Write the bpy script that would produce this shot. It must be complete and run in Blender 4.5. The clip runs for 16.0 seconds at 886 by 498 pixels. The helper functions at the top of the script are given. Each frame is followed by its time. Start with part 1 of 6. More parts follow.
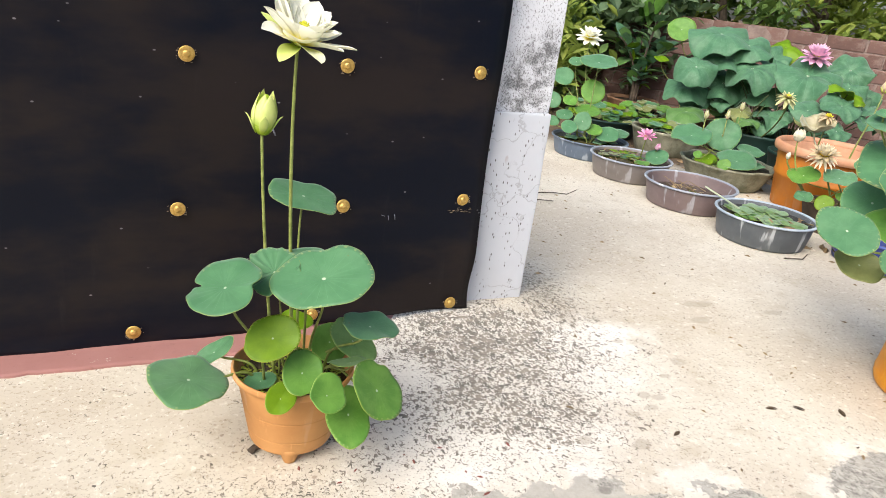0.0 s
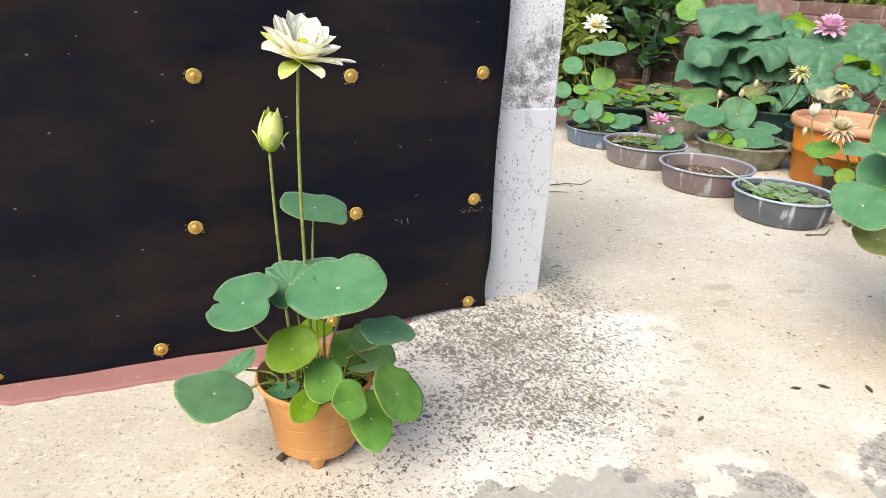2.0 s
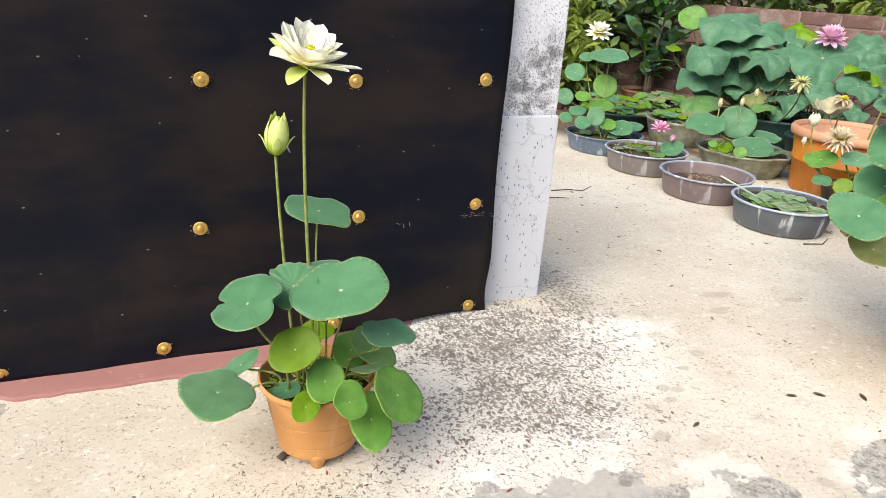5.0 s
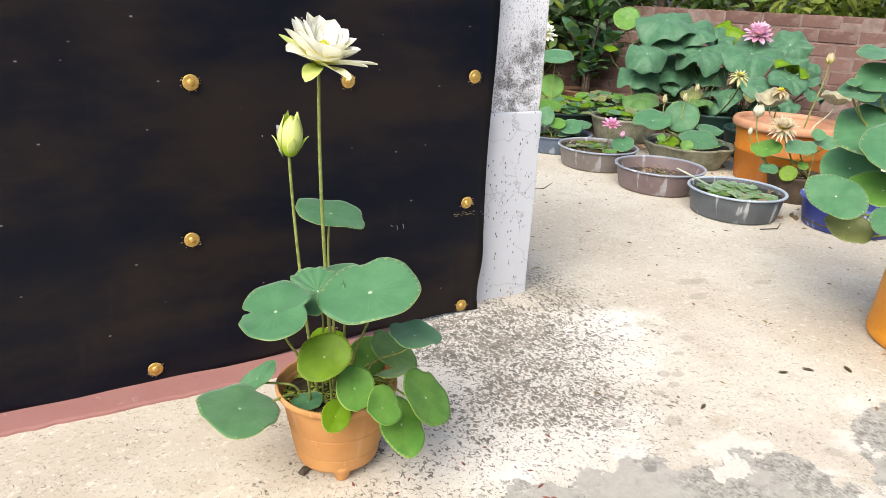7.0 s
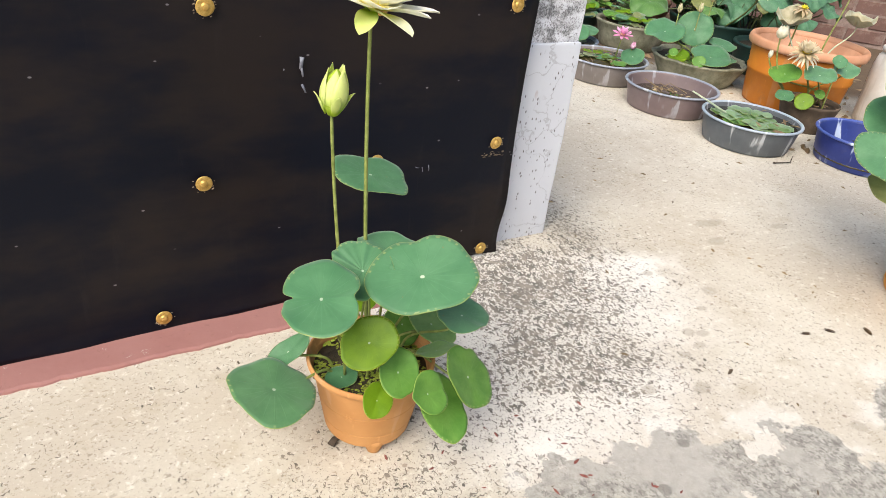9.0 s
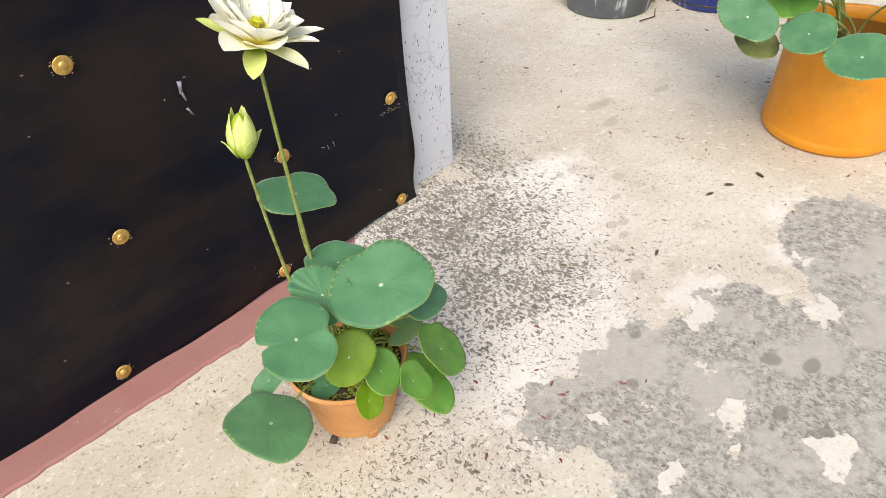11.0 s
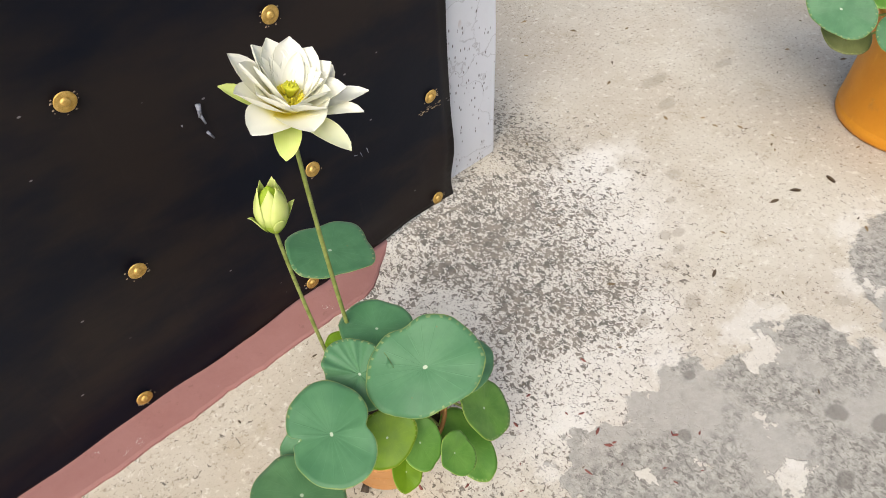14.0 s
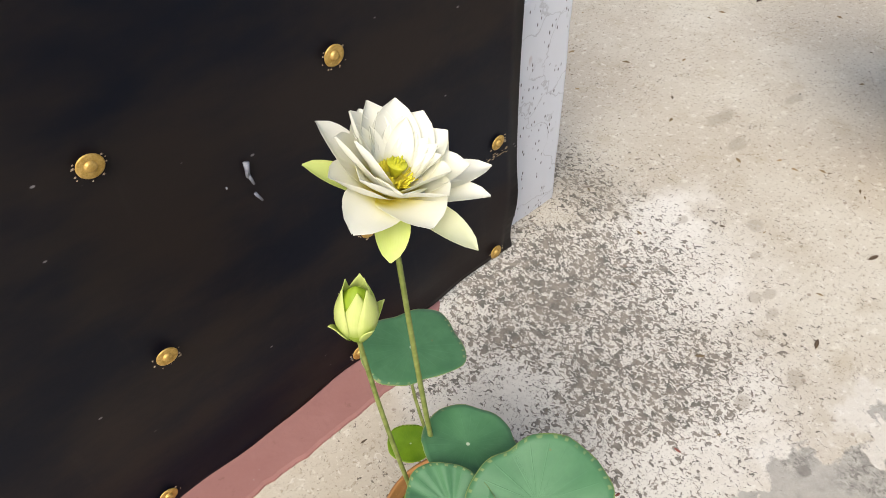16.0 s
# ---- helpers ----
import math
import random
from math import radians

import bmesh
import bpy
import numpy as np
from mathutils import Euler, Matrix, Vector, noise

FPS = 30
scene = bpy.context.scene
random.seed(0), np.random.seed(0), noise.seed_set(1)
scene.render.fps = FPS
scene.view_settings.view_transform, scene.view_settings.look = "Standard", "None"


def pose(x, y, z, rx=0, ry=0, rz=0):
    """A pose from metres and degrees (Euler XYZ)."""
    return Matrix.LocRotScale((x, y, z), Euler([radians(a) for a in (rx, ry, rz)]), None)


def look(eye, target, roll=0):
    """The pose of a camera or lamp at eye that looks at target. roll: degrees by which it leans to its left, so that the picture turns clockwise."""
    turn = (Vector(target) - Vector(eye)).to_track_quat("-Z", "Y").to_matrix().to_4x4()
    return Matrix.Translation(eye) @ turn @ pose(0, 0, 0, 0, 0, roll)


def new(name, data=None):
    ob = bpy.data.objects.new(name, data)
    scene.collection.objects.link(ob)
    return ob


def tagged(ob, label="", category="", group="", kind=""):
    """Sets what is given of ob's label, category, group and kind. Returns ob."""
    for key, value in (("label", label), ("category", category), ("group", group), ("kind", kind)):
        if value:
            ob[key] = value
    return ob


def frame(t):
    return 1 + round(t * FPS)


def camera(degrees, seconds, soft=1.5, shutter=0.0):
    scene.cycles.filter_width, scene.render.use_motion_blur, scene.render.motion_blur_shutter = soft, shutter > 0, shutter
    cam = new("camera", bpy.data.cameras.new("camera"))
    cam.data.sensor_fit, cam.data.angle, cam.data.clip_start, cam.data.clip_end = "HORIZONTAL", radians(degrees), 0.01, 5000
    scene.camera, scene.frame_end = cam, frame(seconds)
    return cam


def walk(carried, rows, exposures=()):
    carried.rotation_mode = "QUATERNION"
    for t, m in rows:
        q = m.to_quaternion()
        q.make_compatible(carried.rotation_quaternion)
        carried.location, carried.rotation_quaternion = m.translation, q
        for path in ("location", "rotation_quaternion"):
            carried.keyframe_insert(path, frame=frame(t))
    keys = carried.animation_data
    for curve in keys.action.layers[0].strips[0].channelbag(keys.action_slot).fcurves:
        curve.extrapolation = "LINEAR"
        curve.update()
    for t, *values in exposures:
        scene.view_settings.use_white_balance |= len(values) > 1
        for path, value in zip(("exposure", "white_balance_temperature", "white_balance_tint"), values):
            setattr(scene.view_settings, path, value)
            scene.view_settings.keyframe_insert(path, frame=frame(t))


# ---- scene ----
cam = camera(66.1, 16.0, 0.8)
PATH = [
    (0, (-0.086, 0.024, 1.128), (0.714, 1.706, 0.4), 7.3),
    (0.5, (-0.091, 0.013, 1.135), (0.694, 1.713, 0.433), 6.4),
    (1, (-0.083, 0.008, 1.145), (0.677, 1.714, 0.43), 5.0),
    (1.5, (-0.075, -0.003, 1.147), (0.674, 1.702, 0.417), 4.2),
    (2, (-0.066, -0.004, 1.153), (0.669, 1.701, 0.409), 2.9),
    (2.5, (-0.062, -0.008, 1.154), (0.698, 1.702, 0.448), 3.2),
    (3, (-0.08, -0.013, 1.165), (0.664, 1.707, 0.465), 3.8),
    (3.5, (-0.083, -0.035, 1.165), (0.68, 1.686, 0.487), 4.1),
    (4, (-0.085, -0.032, 1.168), (0.665, 1.689, 0.479), 3.7),
    (4.5, (-0.08, -0.037, 1.165), (0.634, 1.688, 0.449), 3.4),
    (5, (-0.079, -0.025, 1.165), (0.657, 1.684, 0.43), 3.7),
    (5.2, (-0.08, -0.02, 1.164), (0.674, 1.68, 0.428), 3.9),
    (7.3, (-0.293, 0.103, 1.118), (0.663, 1.719, 0.431), 2.9),
    (7.5, (-0.309, 0.117, 1.121), (0.669, 1.725, 0.444), 2.9),
    (8, (-0.339, 0.165, 1.099), (0.659, 1.736, 0.368), 2.8),
    (8.5, (-0.353, 0.265, 1.125), (0.686, 1.8, 0.372), 4.6),
    (9, (-0.328, 0.362, 1.228), (0.626, 1.804, 0.224), 7.1),
    (9.5, (-0.348, 0.413, 1.331), (0.666, 1.769, 0.268), 4.4),
    (9.7, (-0.348, 0.429, 1.35), (0.719, 1.716, 0.251), 3.2),
    (11.8, (-0.354, 0.492, 1.455), (0.673, 1.609, 0.152), -5.0),
    (12, (-0.336, 0.499, 1.46), (0.676, 1.615, 0.145), -4.3),
    (12.5, (-0.29, 0.53, 1.498), (0.633, 1.668, 0.138), -3.9),
    (13, (-0.23, 0.529, 1.518), (0.593, 1.659, 0.089), -5.0),
    (13.5, (-0.174, 0.618, 1.556), (0.682, 1.691, 0.101), -4.3),
    (14, (-0.162, 0.756, 1.552), (0.739, 1.792, 0.098), -3.3),
    (14.5, (-0.149, 0.888, 1.53), (0.783, 1.932, 0.101), -2.4),
    (15, (-0.139, 0.972, 1.507), (0.795, 2.041, 0.098), -2.7),
    (15.5, (-0.124, 1.023, 1.485), (0.789, 2.105, 0.073), -3.6),
    (16, (-0.111, 1.062, 1.466), (0.817, 2.123, 0.047), -2.8),
]
walk(cam, [(t, look(eye, target, roll)) for t, eye, target, roll in PATH],
     [(0, 0.58), (5, 0.58), (8.5, 0.52), (9.5, 0.41), (12.5, 0.32), (13, 0.22), (14, 0.18), (16, 0.15)])

# ---- world, light ----
world = bpy.data.worlds.new("sky")
scene.world = world
world.use_nodes = True
wn = world.node_tree
sky = wn.nodes.new("ShaderNodeTexSky")
sky.sky_type = "NISHITA"
sky.sun_disc = False
sky.sun_elevation, sky.sun_rotation = radians(46), radians(236)
sky.air_density, sky.dust_density, sky.ozone_density = 1.0, 4.0, 0.6
wn.links.new(sky.outputs[0], wn.nodes["Background"].inputs[0])
wn.nodes["Background"].inputs[1].default_value = 0.15
sun = new("sun", bpy.data.lights.new("sun", "SUN"))
sun.data.energy, sun.data.angle, sun.data.color = 2.2, radians(45), (1.0, 0.975, 0.93)
sun.matrix_world = look((-4.4, -3.0, 5.4), (0, 0, 0))

# ---- materials ----


class Nodes:
    """A small wrapper for building one material's node tree."""

    def __init__(self, name):
        self.mat = bpy.data.materials.new(name)
        self.mat.use_nodes = True
        self.t = self.mat.node_tree
        self.b = self.t.nodes["Principled BSDF"]
        self.out = self.t.nodes["Material Output"]
        self.co = self.t.nodes.new("ShaderNodeTexCoord")

    def n(self, kind, **inputs):
        node = self.t.nodes.new("ShaderNode" + kind)
        for k, v in inputs.items():
            self.put(node, k.replace("_", " "), v)
        return node

    def put(self, node, key, v):
        s = node.inputs[key]
        if isinstance(v, bpy.types.NodeSocket):
            self.t.links.new(v, s)
        else:
            s.default_value = v

    def link(self, a, b):
        self.t.links.new(a, b)

    def math(self, op, a, b=0.0, c=0.0):
        m = self.t.nodes.new("ShaderNodeMath")
        m.operation = op
        for i, v in enumerate((a, b, c)):
            if isinstance(v, bpy.types.NodeSocket):
                self.link(v, m.inputs[i])
            else:
                m.inputs[i].default_value = v
        return m.outputs[0]

    def ramp(self, fac, lo, hi):
        m = self.t.nodes.new("ShaderNodeMapRange")
        m.interpolation_type = "SMOOTHSTEP"
        self.link(fac, m.inputs[0])
        m.inputs[1].default_value, m.inputs[2].default_value = lo, hi
        return m.outputs[0]

    def noise(self, scale, detail=4.0, rough=0.55, vec=None, dist=0.0):
        n = self.n("TexNoise", Scale=scale, Detail=detail, Roughness=rough, Distortion=dist)
        self.link(vec or self.co.outputs["Object"], n.inputs["Vector"])
        return n.outputs[0]

    def voro(self, scale, vec=None, feature="F1"):
        n = self.n("TexVoronoi", Scale=scale)
        n.feature = feature
        self.link(vec or self.co.outputs["Object"], n.inputs["Vector"])
        return n.outputs["Distance"]

    def scaled(self, sx, sy, sz, src="Object"):
        m = self.n("Mapping")
        m.inputs["Scale"].default_value = (sx, sy, sz)
        self.link(self.co.outputs[src], m.inputs["Vector"])
        return m.outputs[0]

    def mix(self, fac, a, b, blend="MIX"):
        m = self.t.nodes.new("ShaderNodeMix")
        m.data_type, m.blend_type = "RGBA", blend
        for i, v in ((0, fac), (6, a), (7, b)):
            if isinstance(v, bpy.types.NodeSocket):
                self.link(v, m.inputs[i])
            else:
                m.inputs[i].default_value = (*v, 1) if isinstance(v, tuple) and len(v) == 3 else v
        return m.outputs[2]

    def bump(self, height, strength=0.3, distance=0.01):
        b = self.n("Bump", Strength=strength, Distance=distance)
        self.link(height, b.inputs["Height"])
        self.link(b.outputs[0], self.b.inputs["Normal"])

    def base(self, colour, rough=0.5, metal=0.0, spec=0.5):
        self.put(self.b, "Base Color", (*colour, 1) if isinstance(colour, tuple) else colour)
        self.put(self.b, "Roughness", rough)
        self.put(self.b, "Metallic", metal)
        self.put(self.b, "Specular IOR Level", spec)
        return self.mat

    def translucent(self, colour, amount):
        tr = self.n("BsdfTranslucent")
        self.put(tr, "Color", (*colour, 1) if isinstance(colour, tuple) else colour)
        m = self.n("MixShader")
        m.inputs[0].default_value = amount
        self.link(self.b.outputs[0], m.inputs[1])
        self.link(tr.outputs[0], m.inputs[2])
        self.link(m.outputs[0], self.out.inputs[0])

    def blobs(self, vec_xyz, spots, soft=0.15):
        """A mask that is 1 inside any of the ellipses (x, y, rx, ry)."""
        total = None
        for x, y, rx, ry in spots:
            dx = self.math("DIVIDE", self.math("SUBTRACT", vec_xyz[0], x), rx)
            dy = self.math("DIVIDE", self.math("SUBTRACT", vec_xyz[1], y), ry)
            d = self.math("SQRT", self.math("ADD", self.math("MULTIPLY", dx, dx), self.math("MULTIPLY", dy, dy)))
            m = self.ramp(d, 1.0 + soft, 1.0 - soft)
            total = m if total is None else self.math("MAXIMUM", total, m)
        return total


def concrete_floor():
    k = Nodes("worn limewashed concrete")
    sep = k.n("SeparateXYZ")
    k.link(k.co.outputs["Object"], sep.inputs[0])
    # ragged coordinates for the stains
    warp = k.n("TexNoise", Scale=7.0, Detail=6.0, Roughness=0.65)
    k.link(k.co.outputs["Object"], warp.inputs["Vector"])
    wsep = k.n("SeparateXYZ")
    k.link(warp.outputs["Color"], wsep.inputs[0])
    wx = k.math("ADD", sep.outputs[0], k.math("MULTIPLY", k.math("SUBTRACT", wsep.outputs[0], 0.5), 0.42))
    wy = k.math("ADD", sep.outputs[1], k.math("MULTIPLY", k.math("SUBTRACT", wsep.outputs[1], 0.5), 0.42))
    sx = k.math("ADD", sep.outputs[0], k.math("MULTIPLY", k.math("SUBTRACT", wsep.outputs[0], 0.5), 0.06))
    sy = k.math("ADD", sep.outputs[1], k.math("MULTIPLY", k.math("SUBTRACT", wsep.outputs[1], 0.5), 0.06))
    big, mid, fine = k.noise(1.3, 5.0), k.noise(9.0, 6.0, 0.65), k.noise(70.0, 5.0, 0.7)
    col = k.mix(k.ramp(big, 0.35, 0.68), (0.53, 0.474, 0.380), (0.63, 0.588, 0.492))
    col = k.mix(k.math("MULTIPLY", k.ramp(mid, 0.5, 0.72), 0.55), col, (0.46, 0.395, 0.285))
    col = k.mix(k.math("MULTIPLY", k.ramp(fine, 0.54, 0.66), 0.72), col, (0.33, 0.275, 0.20))
    pale = k.ramp(k.noise(26.0, 6.0, 0.7), 0.56, 0.66)
    col = k.mix(k.math("MULTIPLY", pale, 0.7), col, (0.71, 0.68, 0.585))
    # whiter limewash beside the pillar
    white = k.blobs((wx, wy), ((0.95, 1.66, 0.50, 0.30), (0.70, 1.80, 0.28, 0.14), (0.84, 1.95, 0.26, 0.10), (1.35, 1.75, 0.22, 0.14), (0.75, 1.40, 0.42, 0.30)), 0.5)
    col = k.mix(k.math("MULTIPLY", white, 0.80), col, (0.80, 0.775, 0.71))
    wash = k.blobs((wx, wy), ((0.90, 1.72, 0.34, 0.18), (0.85, 1.46, 0.30, 0.22), (1.20, 1.99, 0.22, 0.10), (1.05, 1.985, 0.22, 0.035), (0.55, 1.25, 0.30, 0.12)), 0.8)
    wash = k.math("MULTIPLY", wash, k.ramp(k.noise(11.0, 7.0, 0.7), 0.36, 0.66))
    col = k.mix(k.math("MULTIPLY", wash, 0.14), col, (0.30, 0.27, 0.23))
    # flaked-off specks: dense close to the pillar, sparse elsewhere
    streak = k.scaled(1.0, 0.8, 1.0)
    flake = k.noise(80.0, 2.5, 0.55, streak, 1.0)
    dense = k.blobs((wx, wy), ((1.00, 1.80, 0.32, 0.24), (0.78, 1.90, 0.24, 0.16), (1.34, 2.04, 0.16, 0.16), (0.90, 1.56, 0.27, 0.24), (1.38, 2.24, 0.18, 0.30)), 0.7)
    thin = k.blobs((wx, wy), ((1.00, 1.76, 0.52, 0.42), (0.64, 1.40, 0.46, 0.34), (0.34, 1.20, 0.44, 0.20), (0.98, 1.34, 0.32, 0.22)), 0.6)
    dense = k.math("ADD", k.math("MULTIPLY", dense, 0.62), k.math("MULTIPLY", thin, 0.50))
    level = k.math("SUBTRACT", 0.665, k.math("MULTIPLY", dense, 0.185))
    level = k.math("SUBTRACT", level, k.math("MULTIPLY", k.math("SUBTRACT", k.noise(7.0, 4.0), 0.5), 0.30))
    f = k.ramp(k.math("SUBTRACT", flake, level), 0.0, 0.04)
    small = k.noise(190.0, 2.0, 0.5, streak, 0.4)
    f2 = k.ramp(k.math("SUBTRACT", small, k.math("ADD", level, 0.015)), 0.0, 0.05)
    f = k.math("MAXIMUM", f, k.math("MULTIPLY", f2, 0.45))
    grey = k.mix(k.ramp(k.noise(30.0, 3.0), 0.3, 0.7), (0.070, 0.062, 0.052), (0.25, 0.212, 0.168))
    col = k.mix(k.math("MULTIPLY", f, 0.86), col, grey)
    # coarser grit scattered all over
    grit = k.ramp(k.noise(88.0, 2.0, 0.5, k.scaled(0.8, 1.25, 1), 0.6), 0.635, 0.675)
    grit = k.math("MULTIPLY", grit, k.ramp(k.noise(3.4, 3.0), 0.36, 0.56))
    col = k.mix(k.math("MULTIPLY", grit, 0.55), col, (0.21, 0.165, 0.12))
    fleck = k.ramp(k.noise(60.0, 3.0, 0.6, k.scaled(1.2, 0.9, 1), 0.8), 0.62, 0.67)
    col = k.mix(k.math("MULTIPLY", fleck, 0.55), col, (0.76, 0.73, 0.66))
    pock = k.math("MULTIPLY", k.ramp(k.voro(21.0), 0.15, 0.09), k.ramp(k.noise(13.0, 2.0), 0.54, 0.60))
    col = k.mix(k.math("MULTIPLY", pock, 0.6), col, (0.24, 0.17, 0.13))
    # bare cement patches with ragged edges, islands of limewash and dark spots
    rag = k.n("TexNoise", Scale=11.0, Detail=7.0, Roughness=0.6)
    k.link(k.co.outputs["Object"], rag.inputs["Vector"])
    rsep = k.n("SeparateXYZ")
    k.link(rag.outputs["Color"], rsep.inputs[0])
    bx = k.math("ADD", sep.outputs[0], k.math("MULTIPLY", k.math("SUBTRACT", rsep.outputs[0], 0.5), 0.20))
    by = k.math("ADD", sep.outputs[1], k.math("MULTIPLY", k.math("SUBTRACT", rsep.outputs[1], 0.5), 0.20))
    bare = k.blobs((bx, by), ((0.82, 0.92, 0.28, 0.20), (1.02, 0.76, 0.34, 0.28), (1.22, 0.86, 0.14, 0.17), (0.60, 1.06, 0.13, 0.10), (0.72, 0.60, 0.34, 0.30),
                              (1.76, 0.80, 0.25, 0.20), (1.60, 0.62, 0.30, 0.20), (1.05, 0.45, 0.35, 0.20), (-0.66, 1.86, 0.12, 0.07)), 0.035)
    fringe = k.blobs((bx, by), ((0.82, 0.95, 0.34, 0.24), (1.10, 1.00, 0.22, 0.10), (1.22, 0.88, 0.18, 0.20), (0.60, 1.08, 0.17, 0.14), (1.74, 0.82, 0.28, 0.23)), 0.14)
    fringe = k.math("MULTIPLY", fringe, k.ramp(k.noise(6.0, 5.0, 0.6), 0.48, 0.58))
    col = k.mix(k.math("MULTIPLY", fringe, 0.5), col, (0.76, 0.74, 0.68))
    islands = k.blobs((bx, by), ((0.87, 0.76, 0.062, 0.034), (0.60, 0.775, 0.045, 0.030), (0.92, 0.52, 0.055, 0.05), (1.14, 0.99, 0.065, 0.04), (1.37, 0.73, 0.060, 0.055), (0.62, 0.98, 0.022, 0.03), (0.79, 0.70, 0.03, 0.018)), 0.08)
    col = k.mix(k.math("MULTIPLY", islands, 0.5), col, (0.74, 0.715, 0.65))
    holes = k.math("MAXIMUM", islands, k.ramp(k.noise(7.5, 8.0, 0.70), 0.625, 0.645))
    bare = k.math("MULTIPLY", bare, k.math("SUBTRACT", 1.0, holes))
    cem = k.mix(k.ramp(k.noise(34.0, 8.0, 0.78), 0.36, 0.64), (0.25, 0.238, 0.210), (0.49, 0.468, 0.412))
    cem = k.mix(k.math("MULTIPLY", k.ramp(k.noise(4.0, 4.0, 0.6), 0.46, 0.60), 0.75), cem, (0.43, 0.408, 0.362))
    scab = k.math("MULTIPLY", k.ramp(k.noise(95.0, 3.0, 0.65, k.scaled(1.0, 0.7, 1), 0.8), 0.52, 0.60), k.ramp(k.noise(4.0, 4.0, 0.6), 0.58, 0.46))
    cem = k.mix(k.math("MULTIPLY", scab, 0.7), cem, (0.135, 0.125, 0.11))
    blot = k.blobs((sx, sy), ((1.10, 0.76, 0.030, 0.024), (1.15, 0.67, 0.034, 0.018), (0.95, 0.66, 0.024, 0.020), (0.96, 0.55, 0.024, 0.018), (0.93, 0.57, 0.020, 0.016), (0.79, 0.98, 0.020, 0.016), (0.94, 1.07, 0.016, 0.014), (-0.70, 1.86, 0.10, 0.06)), 0.2)
    cem = k.mix(k.math("MULTIPLY", blot, 0.7), cem, (0.17, 0.16, 0.14))
    col = k.mix(k.math("MULTIPLY", bare, 0.93), col, cem)
    # damp spots
    damp = k.blobs((sx, sy), ((1.595, 1.553, 0.030, 0.022), (1.37, 1.39, 0.024, 0.016), (1.33, 1.41, 0.024, 0.018), (1.31, 1.35, 0.022, 0.015), (1.0, 1.26, 0.024, 0.018), (1.48, 1.49, 0.022, 0.014), (1.23, 1.33, 0.020, 0.014), (1.46, 0.90, 0.026, 0.020),
                              (2.03, 1.93, 0.075, 0.028), (1.93, 1.80, 0.05, 0.028), (2.32, 1.80, 0.05, 0.02), (1.16, 1.20, 0.03, 0.02), (1.46, 1.72, 0.02, 0.014)), 0.25)
    col = k.mix(k.math("MULTIPLY", damp, 0.5), col, (0.36, 0.31, 0.24))
    # earth past the yard
    far = k.math("ADD", k.math("MULTIPLY", sep.outputs[0], 0.75), k.math("MULTIPLY", sep.outputs[1], 0.66))
    far = k.math("ADD", far, k.math("MULTIPLY", big, 0.5))
    earth = k.mix(k.noise(6.0, 7.0, 0.7), (0.07, 0.050, 0.033), (0.17, 0.120, 0.078))
    col = k.mix(k.ramp(far, 5.60, 5.95), col, earth)
    h = k.math("ADD", k.math("MULTIPLY", f, -0.6), k.math("MULTIPLY", fine, 0.5))
    h = k.math("ADD", h, k.math("MULTIPLY", bare, -0.8))
    k.bump(h, 0.6, 0.004)
    return k.base(col, 0.92, 0.0, 0.25)


def black_sheet():
    k = Nodes("black rubberised sheet")
    # bluish sheen and brown floor reflection painted in as large clouds of colour
    reflect_cloud = k.noise(1.8, 5.0, 0.62, k.scaled(0.7, 1.0, 1.8))
    col = k.mix(k.ramp(reflect_cloud, 0.40, 0.62), (0.0014, 0.0028, 0.0085), (0.0150, 0.0110, 0.0105))
    dust = k.ramp(k.noise(3.0, 8.0, 0.75, k.scaled(6.0, 1.0, 0.7)), 0.56, 0.78)
    col = k.mix(k.math("MULTIPLY", dust, 0.30), col, (0.030, 0.026, 0.024))
    nick = k.math("MULTIPLY", k.ramp(k.voro(13.0, k.scaled(1.0, 1.0, 1.7)), 0.065, 0.035), k.ramp(k.noise(3.5, 2.0), 0.44, 0.50))
    scr = k.math("MULTIPLY", k.ramp(k.noise(14.0, 6.0, 0.8, k.scaled(1.0, 1.0, 4.5)), 0.70, 0.73), k.ramp(k.noise(2.6, 3.0), 0.52, 0.62))
    mark = k.math("MAXIMUM", nick, scr)
    col = k.mix(k.math("MULTIPLY", mark, 0.75), col, (0.26, 0.25, 0.26))
    rough = k.math("ADD", 0.34, k.math("MULTIPLY", k.noise(5.0, 5.0, 0.7), 0.25))
    k.bump(k.math("ADD", k.math("MULTIPLY", k.noise(1.7, 2.0), 3.0), k.math("MULTIPLY", k.noise(60.0, 3.0), 0.05)), 0.3, 0.02)
    return k.base(col, rough, 0.0, 0.19)


